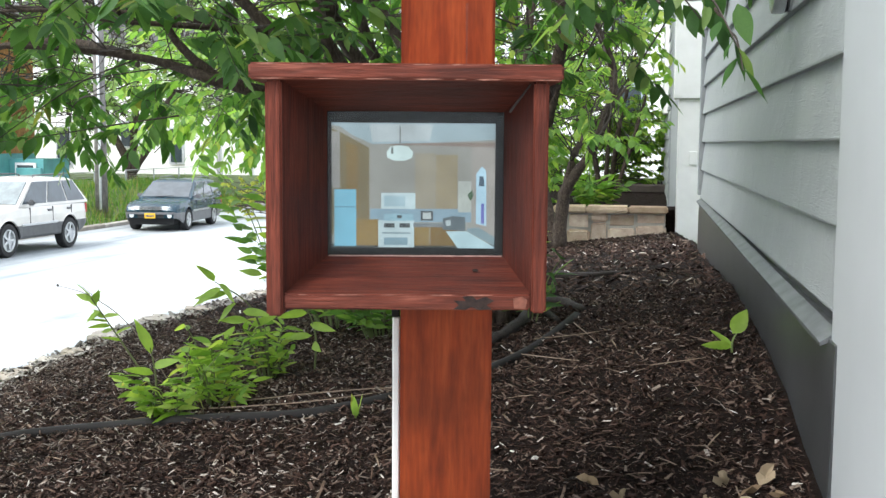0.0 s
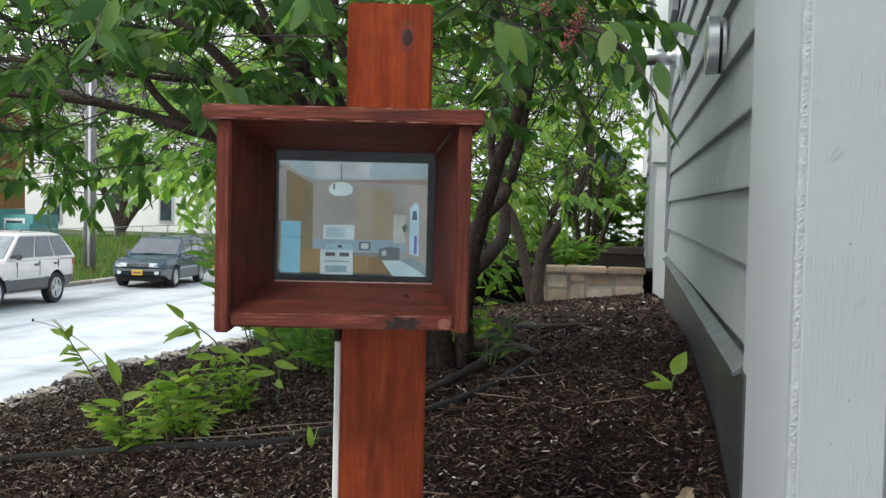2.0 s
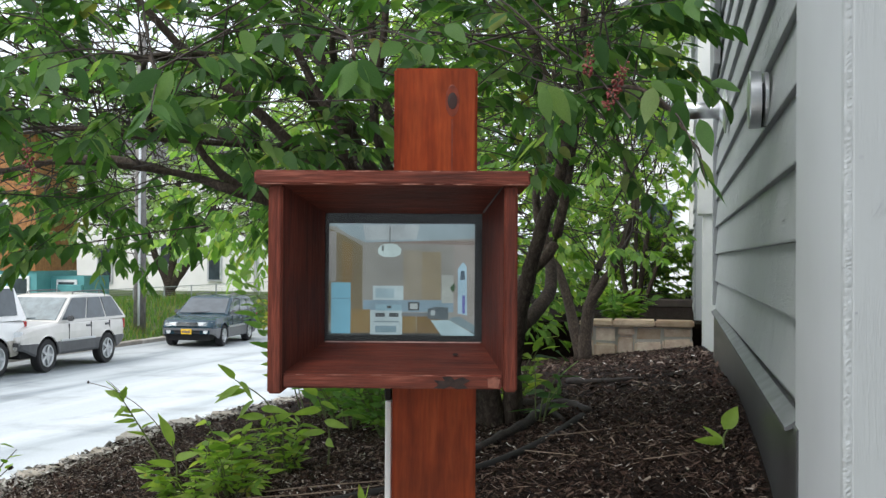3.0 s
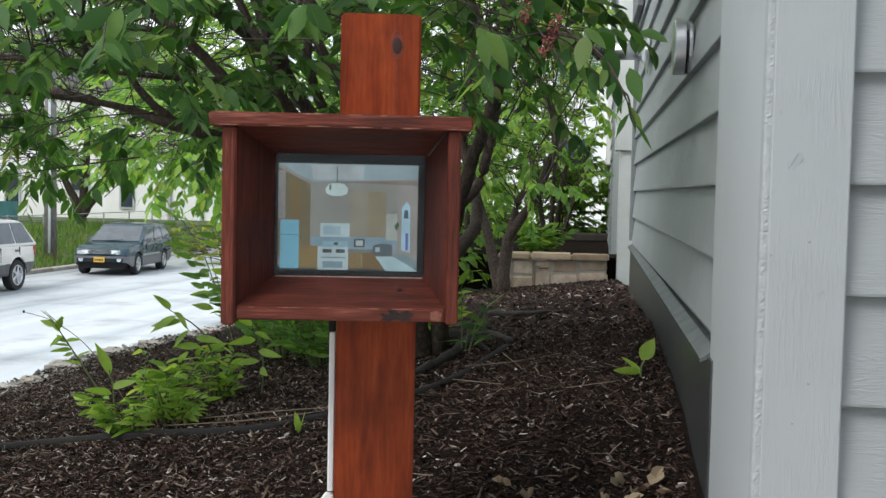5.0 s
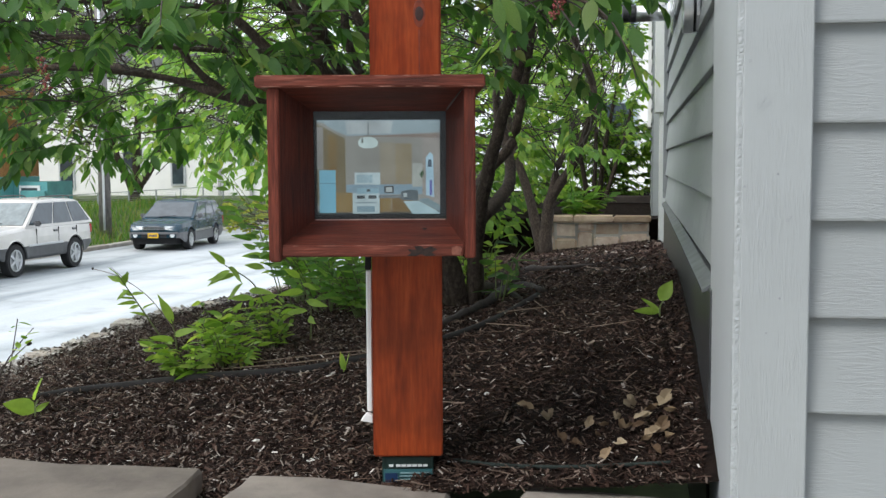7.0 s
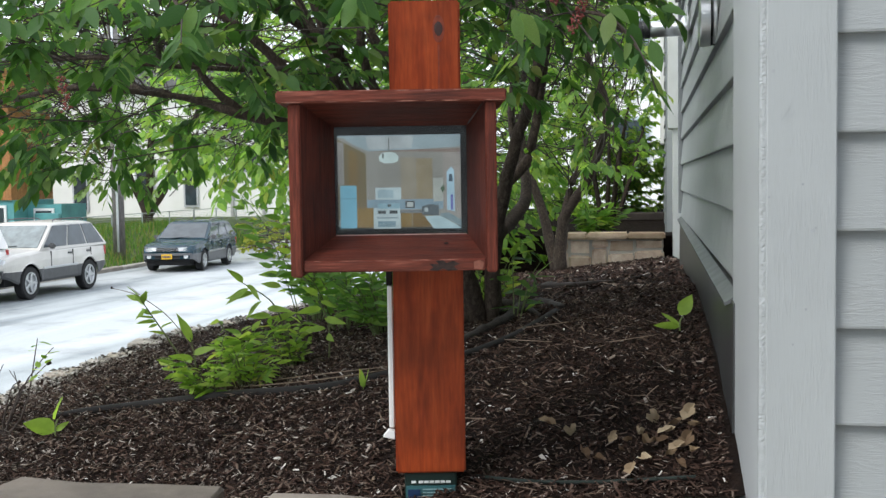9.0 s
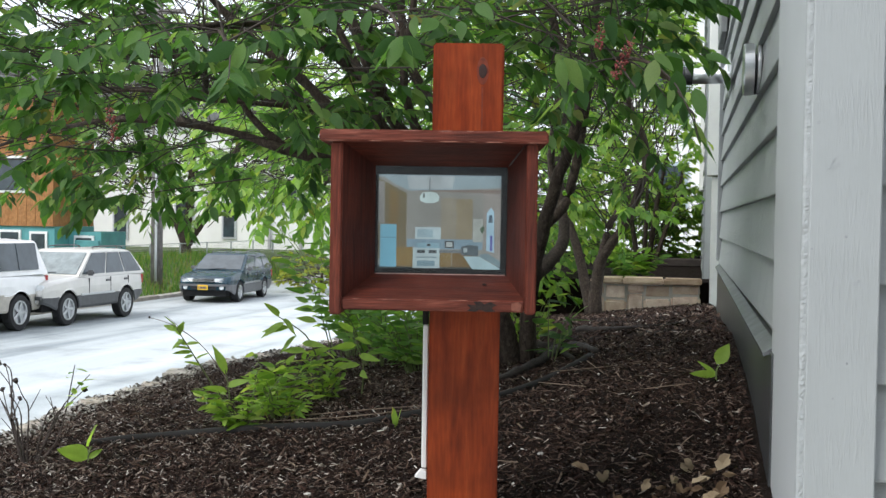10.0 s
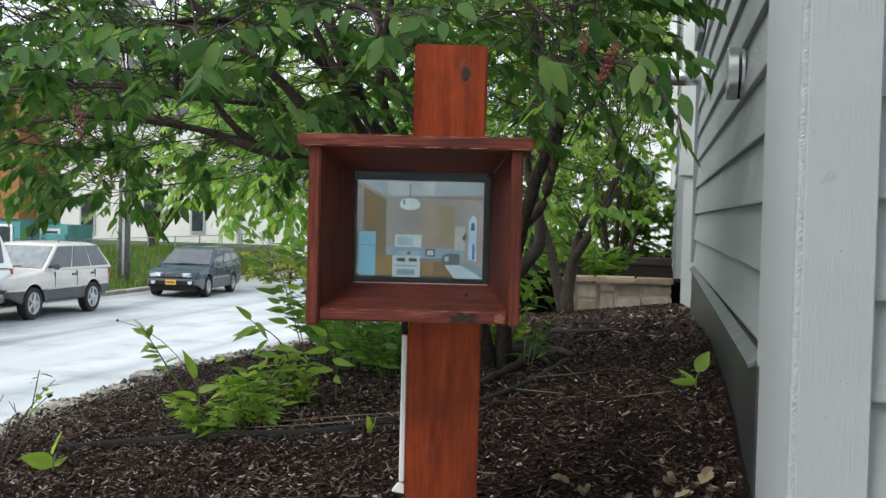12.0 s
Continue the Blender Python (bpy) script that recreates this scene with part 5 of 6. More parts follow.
for x, y in ((-0.06, 2.42), (-0.02, 2.5), (0.03, 2.44), (0.06, 2.53), (0.0, 2.36), (0.05, 2.36), (-0.1, 2.37), (0.08, 2.43), (0.02, 2.58), (-0.17, 2.52), (-0.03, 2.3), (0.07, 2.32), (-0.24, 2.6), (0.09, 2.6), (0.04, 2.48), (-0.04, 2.46), (0.1, 2.38), (0.0, 2.43), (0.06, 2.4), (-0.08, 2.48), (0.11, 2.5), (-0.14, 2.4)):
    ob = tagged(new("fallen_leaf", dme), "curled tan dead leaf lying on the mulch", "leaf", "fallen leaves")
    s = rr.uniform(0.03, 0.052)
    ob.matrix_world = pose(x, y, bed_height(x, y) + 0.014, rr.uniform(-35, 35), rr.uniform(-35, 35), rr.uniform(0, 360)) @ Matrix.Diagonal((s, s, s, 1))
for x, y, s in ((-0.72, 2.42, 0.011), (-0.6, 2.9, 0.009), (-0.35, 2.75, 0.009), (-1.15, 3.1, 0.01), (-0.83, 2.24, 0.012), (-0.2, 3.0, 0.008), (-0.9, 2.55, 0.01)):
    bm = bmesh.new()
    bmesh.ops.create_icosphere(bm, subdivisions=1, radius=s)
    for v in bm.verts:
        v.co += Vector((rr.uniform(-1, 1), rr.uniform(-1, 1), rr.uniform(-1, 1))) * s * 0.3
        v.co.z *= 0.5
    ob = part("pebble", bm, plain("pale_pebble", (0.5, 0.49, 0.46), 0.7, 0, 0.15, 40, 0.2))
    tagged(ob, "small pale pebble lying in the mulch", "pebble", "pebbles")
    ob.location = (x, y, bed_height(x, y) + 0.006)


def on_bed(pts, up=0.0):
    return [(x, y, bed_height(x, y) + up) for x, y in pts]


hose = thing("irrigation_hose", "black soaker hose half buried in the mulch", "hose")
part("pipe", tube(on_bed([(-1.85, 2.99), (-1.72, 3.04), (-1.5, 3.075), (-1.23, 3.07), (-0.97, 3.08), (-0.82, 3.14), (-0.6, 3.3), (-0.45, 3.6), (-0.35, 4.1)], 0.004), [0.004, 0.012] + [0.0145] * 7, 8), RUBBER, hose, smooth=True)
hose2 = thing("irrigation_hose", "green-black drip hose lying along the stone edging", "hose")
part("pipe", tube(on_bed([(-0.37, 2.36), (-0.25, 2.31), (-0.1, 2.29), (0.1, 2.28)], 0.006), [0.0045] * 4, 8), plain("drip_green", (0.009, 0.016, 0.013), 0.85), hose2, smooth=True)
for pts, rad in (([(-0.5, 4.3), (-0.52, 4.05), (-0.57, 3.75), (-0.66, 3.5)], 0.026), ([(-0.66, 4.6), (-0.56, 4.52), (-0.42, 4.4), (-0.33, 4.2)], 0.026), ([(-0.6, 4.2), (-0.48, 4.22), (-0.4, 4.0)], 0.017), ([(-0.55, 5.6), (-0.4, 5.5), (-0.2, 5.55)], 0.02)):
    root = tagged(part("surface_root", tube(on_bed(pts, 0.008), [rad] + [rad * 0.8] * (len(pts) - 2) + [rad * 0.4], 8, None, 0.2, rr), ROOTBARK, smooth=True), "dark tree root lying on top of the mulch", "root", "roots")
for pts in ([(-0.45, 3.7), (-0.3, 3.75), (-0.15, 3.9)], [(-1.25, 3.15), (-0.97, 3.17), (-0.72, 3.22)], [(-0.5, 3.55), (-0.3, 3.4)], [(-0.12, 3.3), (0.02, 3.33)], [(-0.6, 2.75), (-0.4, 2.7)], [(-1.2, 3.2), (-0.9, 3.25), (-0.7, 3.22)], [(-0.35, 3.95), (-0.26, 3.6)]):
    tagged(part("fallen_twig", tube(on_bed(pts, 0.012), [0.0019] * (len(pts) - 1) + [0.001], 5, None, 0.2, rr), plain("dry_twig", (0.2, 0.15, 0.11), 0.8)), "thin dry twig lying on the mulch", "twig", "fallen twigs")


def weed(name, label, x, y, n, height, size, spread, seed, material=WEED, shape=(0.36, 0.35, 0.25, 5), per=8, category="weed"):
    """A leafy plant: stems fanning from one foot, leaves along each."""
    q = random.Random(seed)
    w = thing(name, label, category)
    bm, mats = bmesh.new(), []
    z = bed_height(x, y) - 0.01
    for _ in range(n):
        a = q.uniform(0, 6.283)
        s = spread * q.uniform(0.2, 1.0)
        h = height * q.uniform(0.5, 1.0)
        f = Vector((x + 0.25 * s * math.cos(a), y + 0.25 * s * math.sin(a), z))
        m = f + Vector((0.45 * s * math.cos(a), 0.45 * s * math.sin(a), h * 0.65))
        e = f + Vector((s * math.cos(a), s * math.sin(a), h))
        tube([f, m, e], [0.003, 0.0022, 0.001], 5, bm)
        mats += [np.array(k) for k in twig_leaves(f, e, q, per, size, 0.25, 1.3)]
    tagged(part("stem_growth", bm, plain("green_stem", (0.12, 0.16, 0.05), 0.6), w), kind="stuff")
    lv = many("leaves", leaf_shape(*shape), mats, material)
    lv.parent = w
    tagged(lv, "", kind="stuff")
    return w


weed("leafy_weed", "bushy light green weed growing in the mulch", -1.3, 3.12, 10, 0.19, 0.052, 0.11, 1, shape=(0.36, 0.45, 0.3, 5), per=12)
weed("leafy_weed", "bushy light green weed growing in the mulch", -1.24, 3.22, 9, 0.16, 0.048, 0.1, 2, shape=(0.32, 0.5, 0.3, 5), per=11)
weed("leafy_weed", "low light green weed growing in the mulch", -1.18, 3.48, 9, 0.17, 0.05, 0.12, 12, shape=(0.34, 0.45, 0.3, 5), per=11)
weed("leafy_weed", "bushy light green weed growing in the mulch", -1.3, 3.36, 9, 0.2, 0.054, 0.13, 14, shape=(0.36, 0.45, 0.3, 5), per=11)


def stalked_weed(label, foot, tip, bend, leaves, seed):
    """One arching stalk from foot to tip; leaves are (share along the stalk, direction, length, width)."""
    w = thing("tall_weed", label, "weed")
    a = Vector((foot[0], foot[1], bed_height(*foot) - 0.01))
    b = Vector(tip)
    m = (a + b) / 2 + Vector(bend)
    part("stem", tube([a, m, b], [0.0035, 0.0028, 0.0014], 6), plain("weed_stalk", (0.11, 0.13, 0.05), 0.6), w)
    for t, d, s, wd in leaves:
        at = a * (1 - t) ** 2 + (a * 0.25 + b * 0.25 + (m - (a + b) / 4) * 0.5 + (m - a * 0.25 - b * 0.25) * 0.5) * 2 * t * (1 - t) + b * t * t
        lv = many("leaf", leaf_shape(wd * 0.85, 0.34, 0.3, 6), [np.array(leaf_matrix(at, d, s * 0.84, (1 if seed * t * 10 % 2 < 1 else -1) * (0.8 + seed * t * 7 % 0.5)))], WEED)
        lv.parent = w
    return w


stalked_weed("arching weed with a fan of narrow leaves on one stalk", (-1.42, 3.3), (-1.6, 3.25, 0.215), (-0.02, 0, 0.03), [(0.7, (-1, -0.1, 0.1), 0.07, 0.36), (0.78, (-0.9, 0.1, 0.5), 0.06, 0.36), (0.84, (-1, 0, -0.36), 0.07, 0.36), (0.9, (-0.6, -0.2, 0.9), 0.06, 0.38), (0.93, (0.3, -0.1, 1), 0.06, 0.38), (0.97, (-0.95, 0, 0.35), 0.075, 0.36), (1.0, (-0.5, 0.1, 0.8), 0.065, 0.34), (0.99, (0.6, 0, 0.6), 0.05, 0.36), (0.74, (-0.9, 0, 0.3), 0.065, 0.3), (0.8, (0.7, -0.2, 0.2), 0.055, 0.34), (0.66, (-0.9, 0.1, -0.1), 0.06, 0.3), (0.55, (-0.7, -0.3, 0.4), 0.06, 0.36), (0.62, (0.6, -0.2, 0.5), 0.06, 0.3), (0.86, (-0.7, -0.4, -0.5), 0.06, 0.34)], 3)
stalked_weed("arching weed with large toothed leaves above the mulch", (-1.18, 3.5), (-1.31, 3.4, 0.25), (0.03, 0, 0.06), [(0.82, (-1, -0.1, -0.02), 0.13, 0.3), (0.9, (-0.9, -0.2, -0.35), 0.12, 0.36), (1.0, (-0.3, -0.1, 0.5), 0.08, 0.62), (0.95, (0.7, -0.2, -0.3), 0.11, 0.5), (0.7, (-0.8, 0, -0.5), 0.11, 0.34), (0.6, (0.8, -0.2, 0.1), 0.1, 0.4), (0.5, (-0.8, -0.3, 0.2), 0.1, 0.4), (0.45, (0.7, 0.2, 0.4), 0.09, 0.4)], 5)
stalked_weed("upright weed with one broad folded leaf", (-1.4, 3.2), (-1.4, 3.18, 0.1), (0.01, 0, 0.01), [(0.9, (-0.2, -0.1, 1), 0.12, 0.42), (0.7, (0.8, -0.2, 0.4), 0.09, 0.42), (0.6, (-0.8, -0.2, 0.3), 0.09, 0.42), (0.3, (0.6, -0.4, 0.2), 0.09, 0.4), (0.4, (-0.5, -0.5, 0.1), 0.08, 0.4)], 7)
stalked_weed("upright weed with drooping green leaves", (-1.06, 3.52), (-1.08, 3.48, 0.2), (0.02, 0, 0.01), [(1.0, (-0.3, -0.3, 0.4), 0.09, 0.45), (0.9, (0.9, -0.2, 0.0), 0.09, 0.4), (0.8, (-0.9, -0.2, 0.0), 0.1, 0.4), (0.65, (0.8, -0.3, -0.1), 0.09, 0.4), (0.5, (-0.8, -0.4, 0.1), 0.09, 0.4), (0.4, (0.3, -0.8, 0), 0.08, 0.42)], 9)
DRYSTRAW = plain("dry_straw", (0.2, 0.16, 0.12), 0.8)
bent = thing("dry_stalk", "bare dry forked stalk leaning over the weeds", "stalk")
part("stem", tube([(-1.4, 3.3, -0.02), (-1.5, 3.27, 0.14), (-1.6, 3.25, 0.22), (-1.68, 3.22, 0.25)], [0.0016, 0.0014, 0.0012, 0.0008], 5), DRYSTRAW, bent)
part("fork", tube([(-1.57, 3.255, 0.2), (-1.63, 3.24, 0.255)], [0.0011, 0.0008], 5), DRYSTRAW, bent)
part("tip", lathe([(0.002, 0), (0.004, 0.003), (0.002, 0.008)], pose(-1.68, 3.22, 0.247), 8), BARK2, bent)
weed("cherry_suckers", "leafy green suckers around the tree foot", -0.98, 4.0, 22, 0.27, 0.062, 0.24, 5, LEAF_DEEP, per=11, category="sapling")
weed("cherry_suckers", "leafy green suckers around the tree foot", -1.2, 4.25, 26, 0.33, 0.062, 0.28, 6, LEAF_DEEP, per=12, category="sapling")
weed("sapling", "small sapling with pale green leaves at the bed edge", -1.5, 4.75, 16, 0.7, 0.085, 0.36, 7, LEAF_LIME, per=22, category="sapling")
weed("sapling", "small sapling with pale green leaves behind the tree foot", -1.22, 5.2, 16, 0.62, 0.085, 0.36, 17, LEAF_LIME, per=20, category="sapling")
weed("cherry_suckers", "few broad green sucker leaves by the tree stems", -0.5, 4.05, 4, 0.26, 0.1, 0.13, 8, LEAF_MANY, per=4, category="sapling")
weed("cherry_suckers", "leafy green suckers behind the tree stems", -0.66, 4.6, 7, 0.3, 0.07, 0.14, 9, per=9, category="sapling")
weed("hosta", "light green leafy perennial above the stone wall", -0.7, 13.1, 30, 0.34, 0.15, 0.32, 10, LEAF_LIME, per=7, category="plant")
for ob in [o for o in scene.objects if o.name.startswith("hosta")]:
    ob.location.z += 0.34
for x, y, s, n, k in ((-0.81, 3.04, 0.055, 3, 41), (-0.98, 2.3, 0.02, 3, 44)):
    sp = thing("seedling", "two-leaved green seedling sprouting from the mulch", "seedling")
    q = random.Random(k)
    lv = many("leaves", leaf_shape(0.35, -0.5, 0.3, 5), [np.array(leaf_matrix((x, y, bed_height(x, y)), (math.cos(2.2 * i + 0.3), math.sin(2.2 * i + 0.3), 1.1), s, 0)) for i in range(n)], WEED)
    lv.parent = sp
for nm, lab, x, y, defs in (("seedling", "broad-leaved green seedling growing beside the wall", 0.09, 3.42, (((0.7, 0.2, 1.2), 0.075, 0.6), ((-1, 0, 0.15), 0.08, 0.35), ((-0.6, 0.4, 0.6), 0.07, 0.3))), ("dock_weed", "weed with two broad bright leaves at the bed edge", -1.68, 2.86, (((0.25, -0.35, 0.8), 0.085, 0.6), ((-0.8, -0.3, 0.4), 0.09, 0.7), ((0.6, 0.2, 0.5), 0.045, 0.4)))):
    sp = thing(nm, lab, "weed")
    z = bed_height(x, y)
    part("stem", tube([(x, y, z - 0.01), (x, y, z + 0.03), (x + 0.01, y, z + 0.05)], [0.003, 0.003, 0.002], 6), plain("pale_stem", (0.16, 0.22, 0.07), 0.6), sp)
    for i, (d, s, w) in enumerate(defs):
        lv = many("leaf", leaf_shape(w, 0.25, 0.3, 6), [np.array(leaf_matrix((x, y, z + 0.015 + (0.035 if i == 0 else 0)), d, s, 1.25))], WEED)
        lv.parent = sp
bare = thing("dry_weed", "bare wiry weed with dark seed heads at the bed edge", "weed")
WX, WY = -1.9, 2.9
bz = bed_height(WX, WY) - 0.01
WIRY = plain("wiry_stem", (0.075, 0.058, 0.05), 0.8, 0, 0.4, 40, 0.3)
heads = bmesh.new()
for k in range(11):
    a = rr.uniform(0, 6.28)
    s, h = rr.uniform(0.06, 0.2), rr.uniform(0.14, 0.3)
    c, d = math.cos(a), 0.6 * math.sin(a)
    mid = (WX + 0.45 * s * c + rr.uniform(-0.02, 0.02), WY + 0.45 * s * d, bz + h * rr.uniform(0.4, 0.65))
    tip = (WX + s * c, WY + s * d, bz + h)
    part("stem", tube([(WX + 0.02 * c, WY + 0.02 * d, bz), mid, (WX + 0.7 * s * c + rr.uniform(-0.025, 0.025), WY + 0.8 * s * d, bz + h * rr.uniform(0.75, 0.95)), tip], [0.0032, 0.0024, 0.0018, 0.0012], 5, None, 0.35, rr), WIRY, bare)
    side = (mid[0] + rr.uniform(-0.05, 0.05), mid[1] + rr.uniform(-0.03, 0.03), mid[2] + rr.uniform(0.03, 0.07))
    part("side_stem", tube([mid, side], [0.0018, 0.001], 5), WIRY, bare)
    for p in ((tip, side) if k % 3 == 0 else (tip,) if k % 3 == 1 else ()):
        made = bmesh.ops.create_icosphere(heads, subdivisions=1, radius=rr.uniform(0.004, 0.009), matrix=pose(*p))
        for v in made["verts"]:
            v.co += Vector((rr.uniform(-1, 1), rr.uniform(-1, 1), rr.uniform(-1, 1))) * 0.004
tagged(part("seed_heads", heads, BARK2, bare), "dark shrivelled seed heads", kind="stuff")
lv = many("leaves", leaf_shape(0.45, 0.2, 0.2, 4), [np.array(leaf_matrix((WX + 0.15 + rr.uniform(-0.02, 0.03), WY + rr.uniform(-0.02, 0.02), bz + 0.2 + 0.012 * k), (rr.uniform(-1, 1), rr.uniform(-1, 1), rr.uniform(-0.2, 0.8)), 0.042, 0)) for k in range(9)], WEED)
lv.parent = bare
part("leafy_stem", tube([(WX + 0.02, WY, bz), (WX + 0.1, WY, bz + 0.1), (WX + 0.15, WY, bz + 0.31)], [0.003, 0.0022, 0.0014], 5, None, 0.2, rr), WIRY, bare)

# long grass on the far bank
g = []
for _ in range(16000):
    x, y = r.uniform(-23, -16.7), r.uniform(19, 46)
    hgt = r.uniform(0.15, 0.45) if x > -19.5 else r.uniform(0.06, 0.15)
    g.append(np.array(pose(x, y, land(x, y) - 0.03, r.uniform(-25, 25), r.uniform(-25, 25), r.uniform(0, 360)) @ Matrix.Diagonal((0.02, 0.02, hgt, 1))))
BLADE = (np.array([(-1, 0, 0), (1, 0, 0), (0.6, 0.6, 0.55), (-0.5, 0.6, 0.55), (0.2, 2.5, 1)]), [(0, 1, 2, 3), (3, 2, 4)])
tagged(many("bank_grass", BLADE, g, GRASSM, False), "long green grass with dry stalks on the bank", "grass", kind="stuff")

# ---- parked vehicles ----
TYRE = plain("tyre_rubber", (0.018, 0.018, 0.019), 0.85, 0, 0.2, 20, 0.3)
RIM = plain("alloy_rim", (0.5, 0.51, 0.52), 0.3, 0.9, 0.1, 20, 0)
AUTOGLASS = plain("tinted_car_glass", (0.07, 0.085, 0.095), 0.05, 0, 0.2, 3, 0)
SHIELD = plain("bright_windscreen", (0.16, 0.2, 0.21), 0.05, 0, 0.3, 4, 0)
LAMP = plain("clear_headlamp", (0.72, 0.74, 0.75), 0.12, 0, 0.1, 20, 0)
REDLAMP = plain("red_lens", (0.35, 0.02, 0.02), 0.2, 0, 0.1, 20, 0)
PLATE = plain("yellow_plate", (0.75, 0.45, 0.02), 0.5, 0, 0.05, 20, 0)
PLATEINK = plain("plate_ink", (0.06, 0.06, 0.12), 0.5, 0, 0.05, 20, 0)


def paint(name, c, rough=0.25):
    m, n, l, b = mat(name, rough, 0.1)
    b.inputs["Coat Weight"].default_value = 0.25
    f = noise_tex(n, l, coords(n, l), 3, 4)
    l.new(ramp(n, l, f, [(0.3, tuple(x * 0.88 for x in c)), (0.7, c)]), b.inputs["Base Color"])
    return m


def shell(stations, ring):
    """A skin over cross-sections: ring(y) gives half an outline as (x, z), from the bottom edge to the middle."""
    bm = bmesh.new()
    rows = []
    for y in stations:
        half = ring(y)
        rows.append([bm.verts.new((x, y, z)) for x, z in half] + [bm.verts.new((-x, y, z)) for x, z in half[::-1]])
    for a, b in zip(rows, rows[1:]):
        for q in range(len(a) - 1):
            bm.faces.new((a[q], a[q + 1], b[q + 1], b[q]))
    bm.faces.new(rows[0][::-1])
    bm.faces.new(rows[-1])
    bmesh.ops.recalc_face_normals(bm, faces=bm.faces)
    return bm


def pane_on(quad, t, material, name, parent):
    """A flat pane with thickness over four corners, pushed out by t."""
    bm = bmesh.new()
    p = [Vector(q) for q in quad]
    n = (p[1] - p[0]).cross(p[3] - p[0]).normalized()
    a = [bm.verts.new(q + n * t) for q in p]
    b = [bm.verts.new(q - n * 0.01) for q in p]
    bm.faces.new(a)
    bm.faces.new(b[::-1])
    for k in range(4):
        bm.faces.new((a[k], b[k], b[(k + 1) % 4], a[(k + 1) % 4]))
    bmesh.ops.recalc_face_normals(bm, faces=bm.faces)
    return part(name, bm, material, parent)


def wheel(parent, x, y, r, w):
    t = part("wheel", lathe([(r * 0.6, -w / 2), (r * 0.95, -w / 2), (r, -w * 0.35), (r, w * 0.35), (r * 0.95, w / 2), (r * 0.68, w / 2), (r * 0.64, w * 0.25)], pose(x, y, r, 0, 90, 0), 28), TYRE, parent)
    rim = part("rim", lathe([(r * 0.66, w * 0.2), (r * 0.67, w * 0.5), (r * 0.6, w * 0.49), (r * 0.55, w * 0.27)], pose(x, y, r, 0, 90, 0), 24), RIM, t)
    for k in range(5):
        bm = box(-0.035, 0.035, 0.03, r * 0.6, min(w * 0.3, w * 0.45), max(w * 0.3, w * 0.45), 0.008)
        bmesh.ops.transform(bm, matrix=pose(x, y, r, 0, 90, 0) @ pose(0, 0, 0, 0, 0, 72 * k), verts=bm.verts)
        part("spoke", bm, RIM, t)
    part("hub", lathe([(0.06, w * 0.3), (0.06, w * 0.46), (0.03, w * 0.48)], pose(x, y, r, 0, 90, 0), 12), RIM, t)


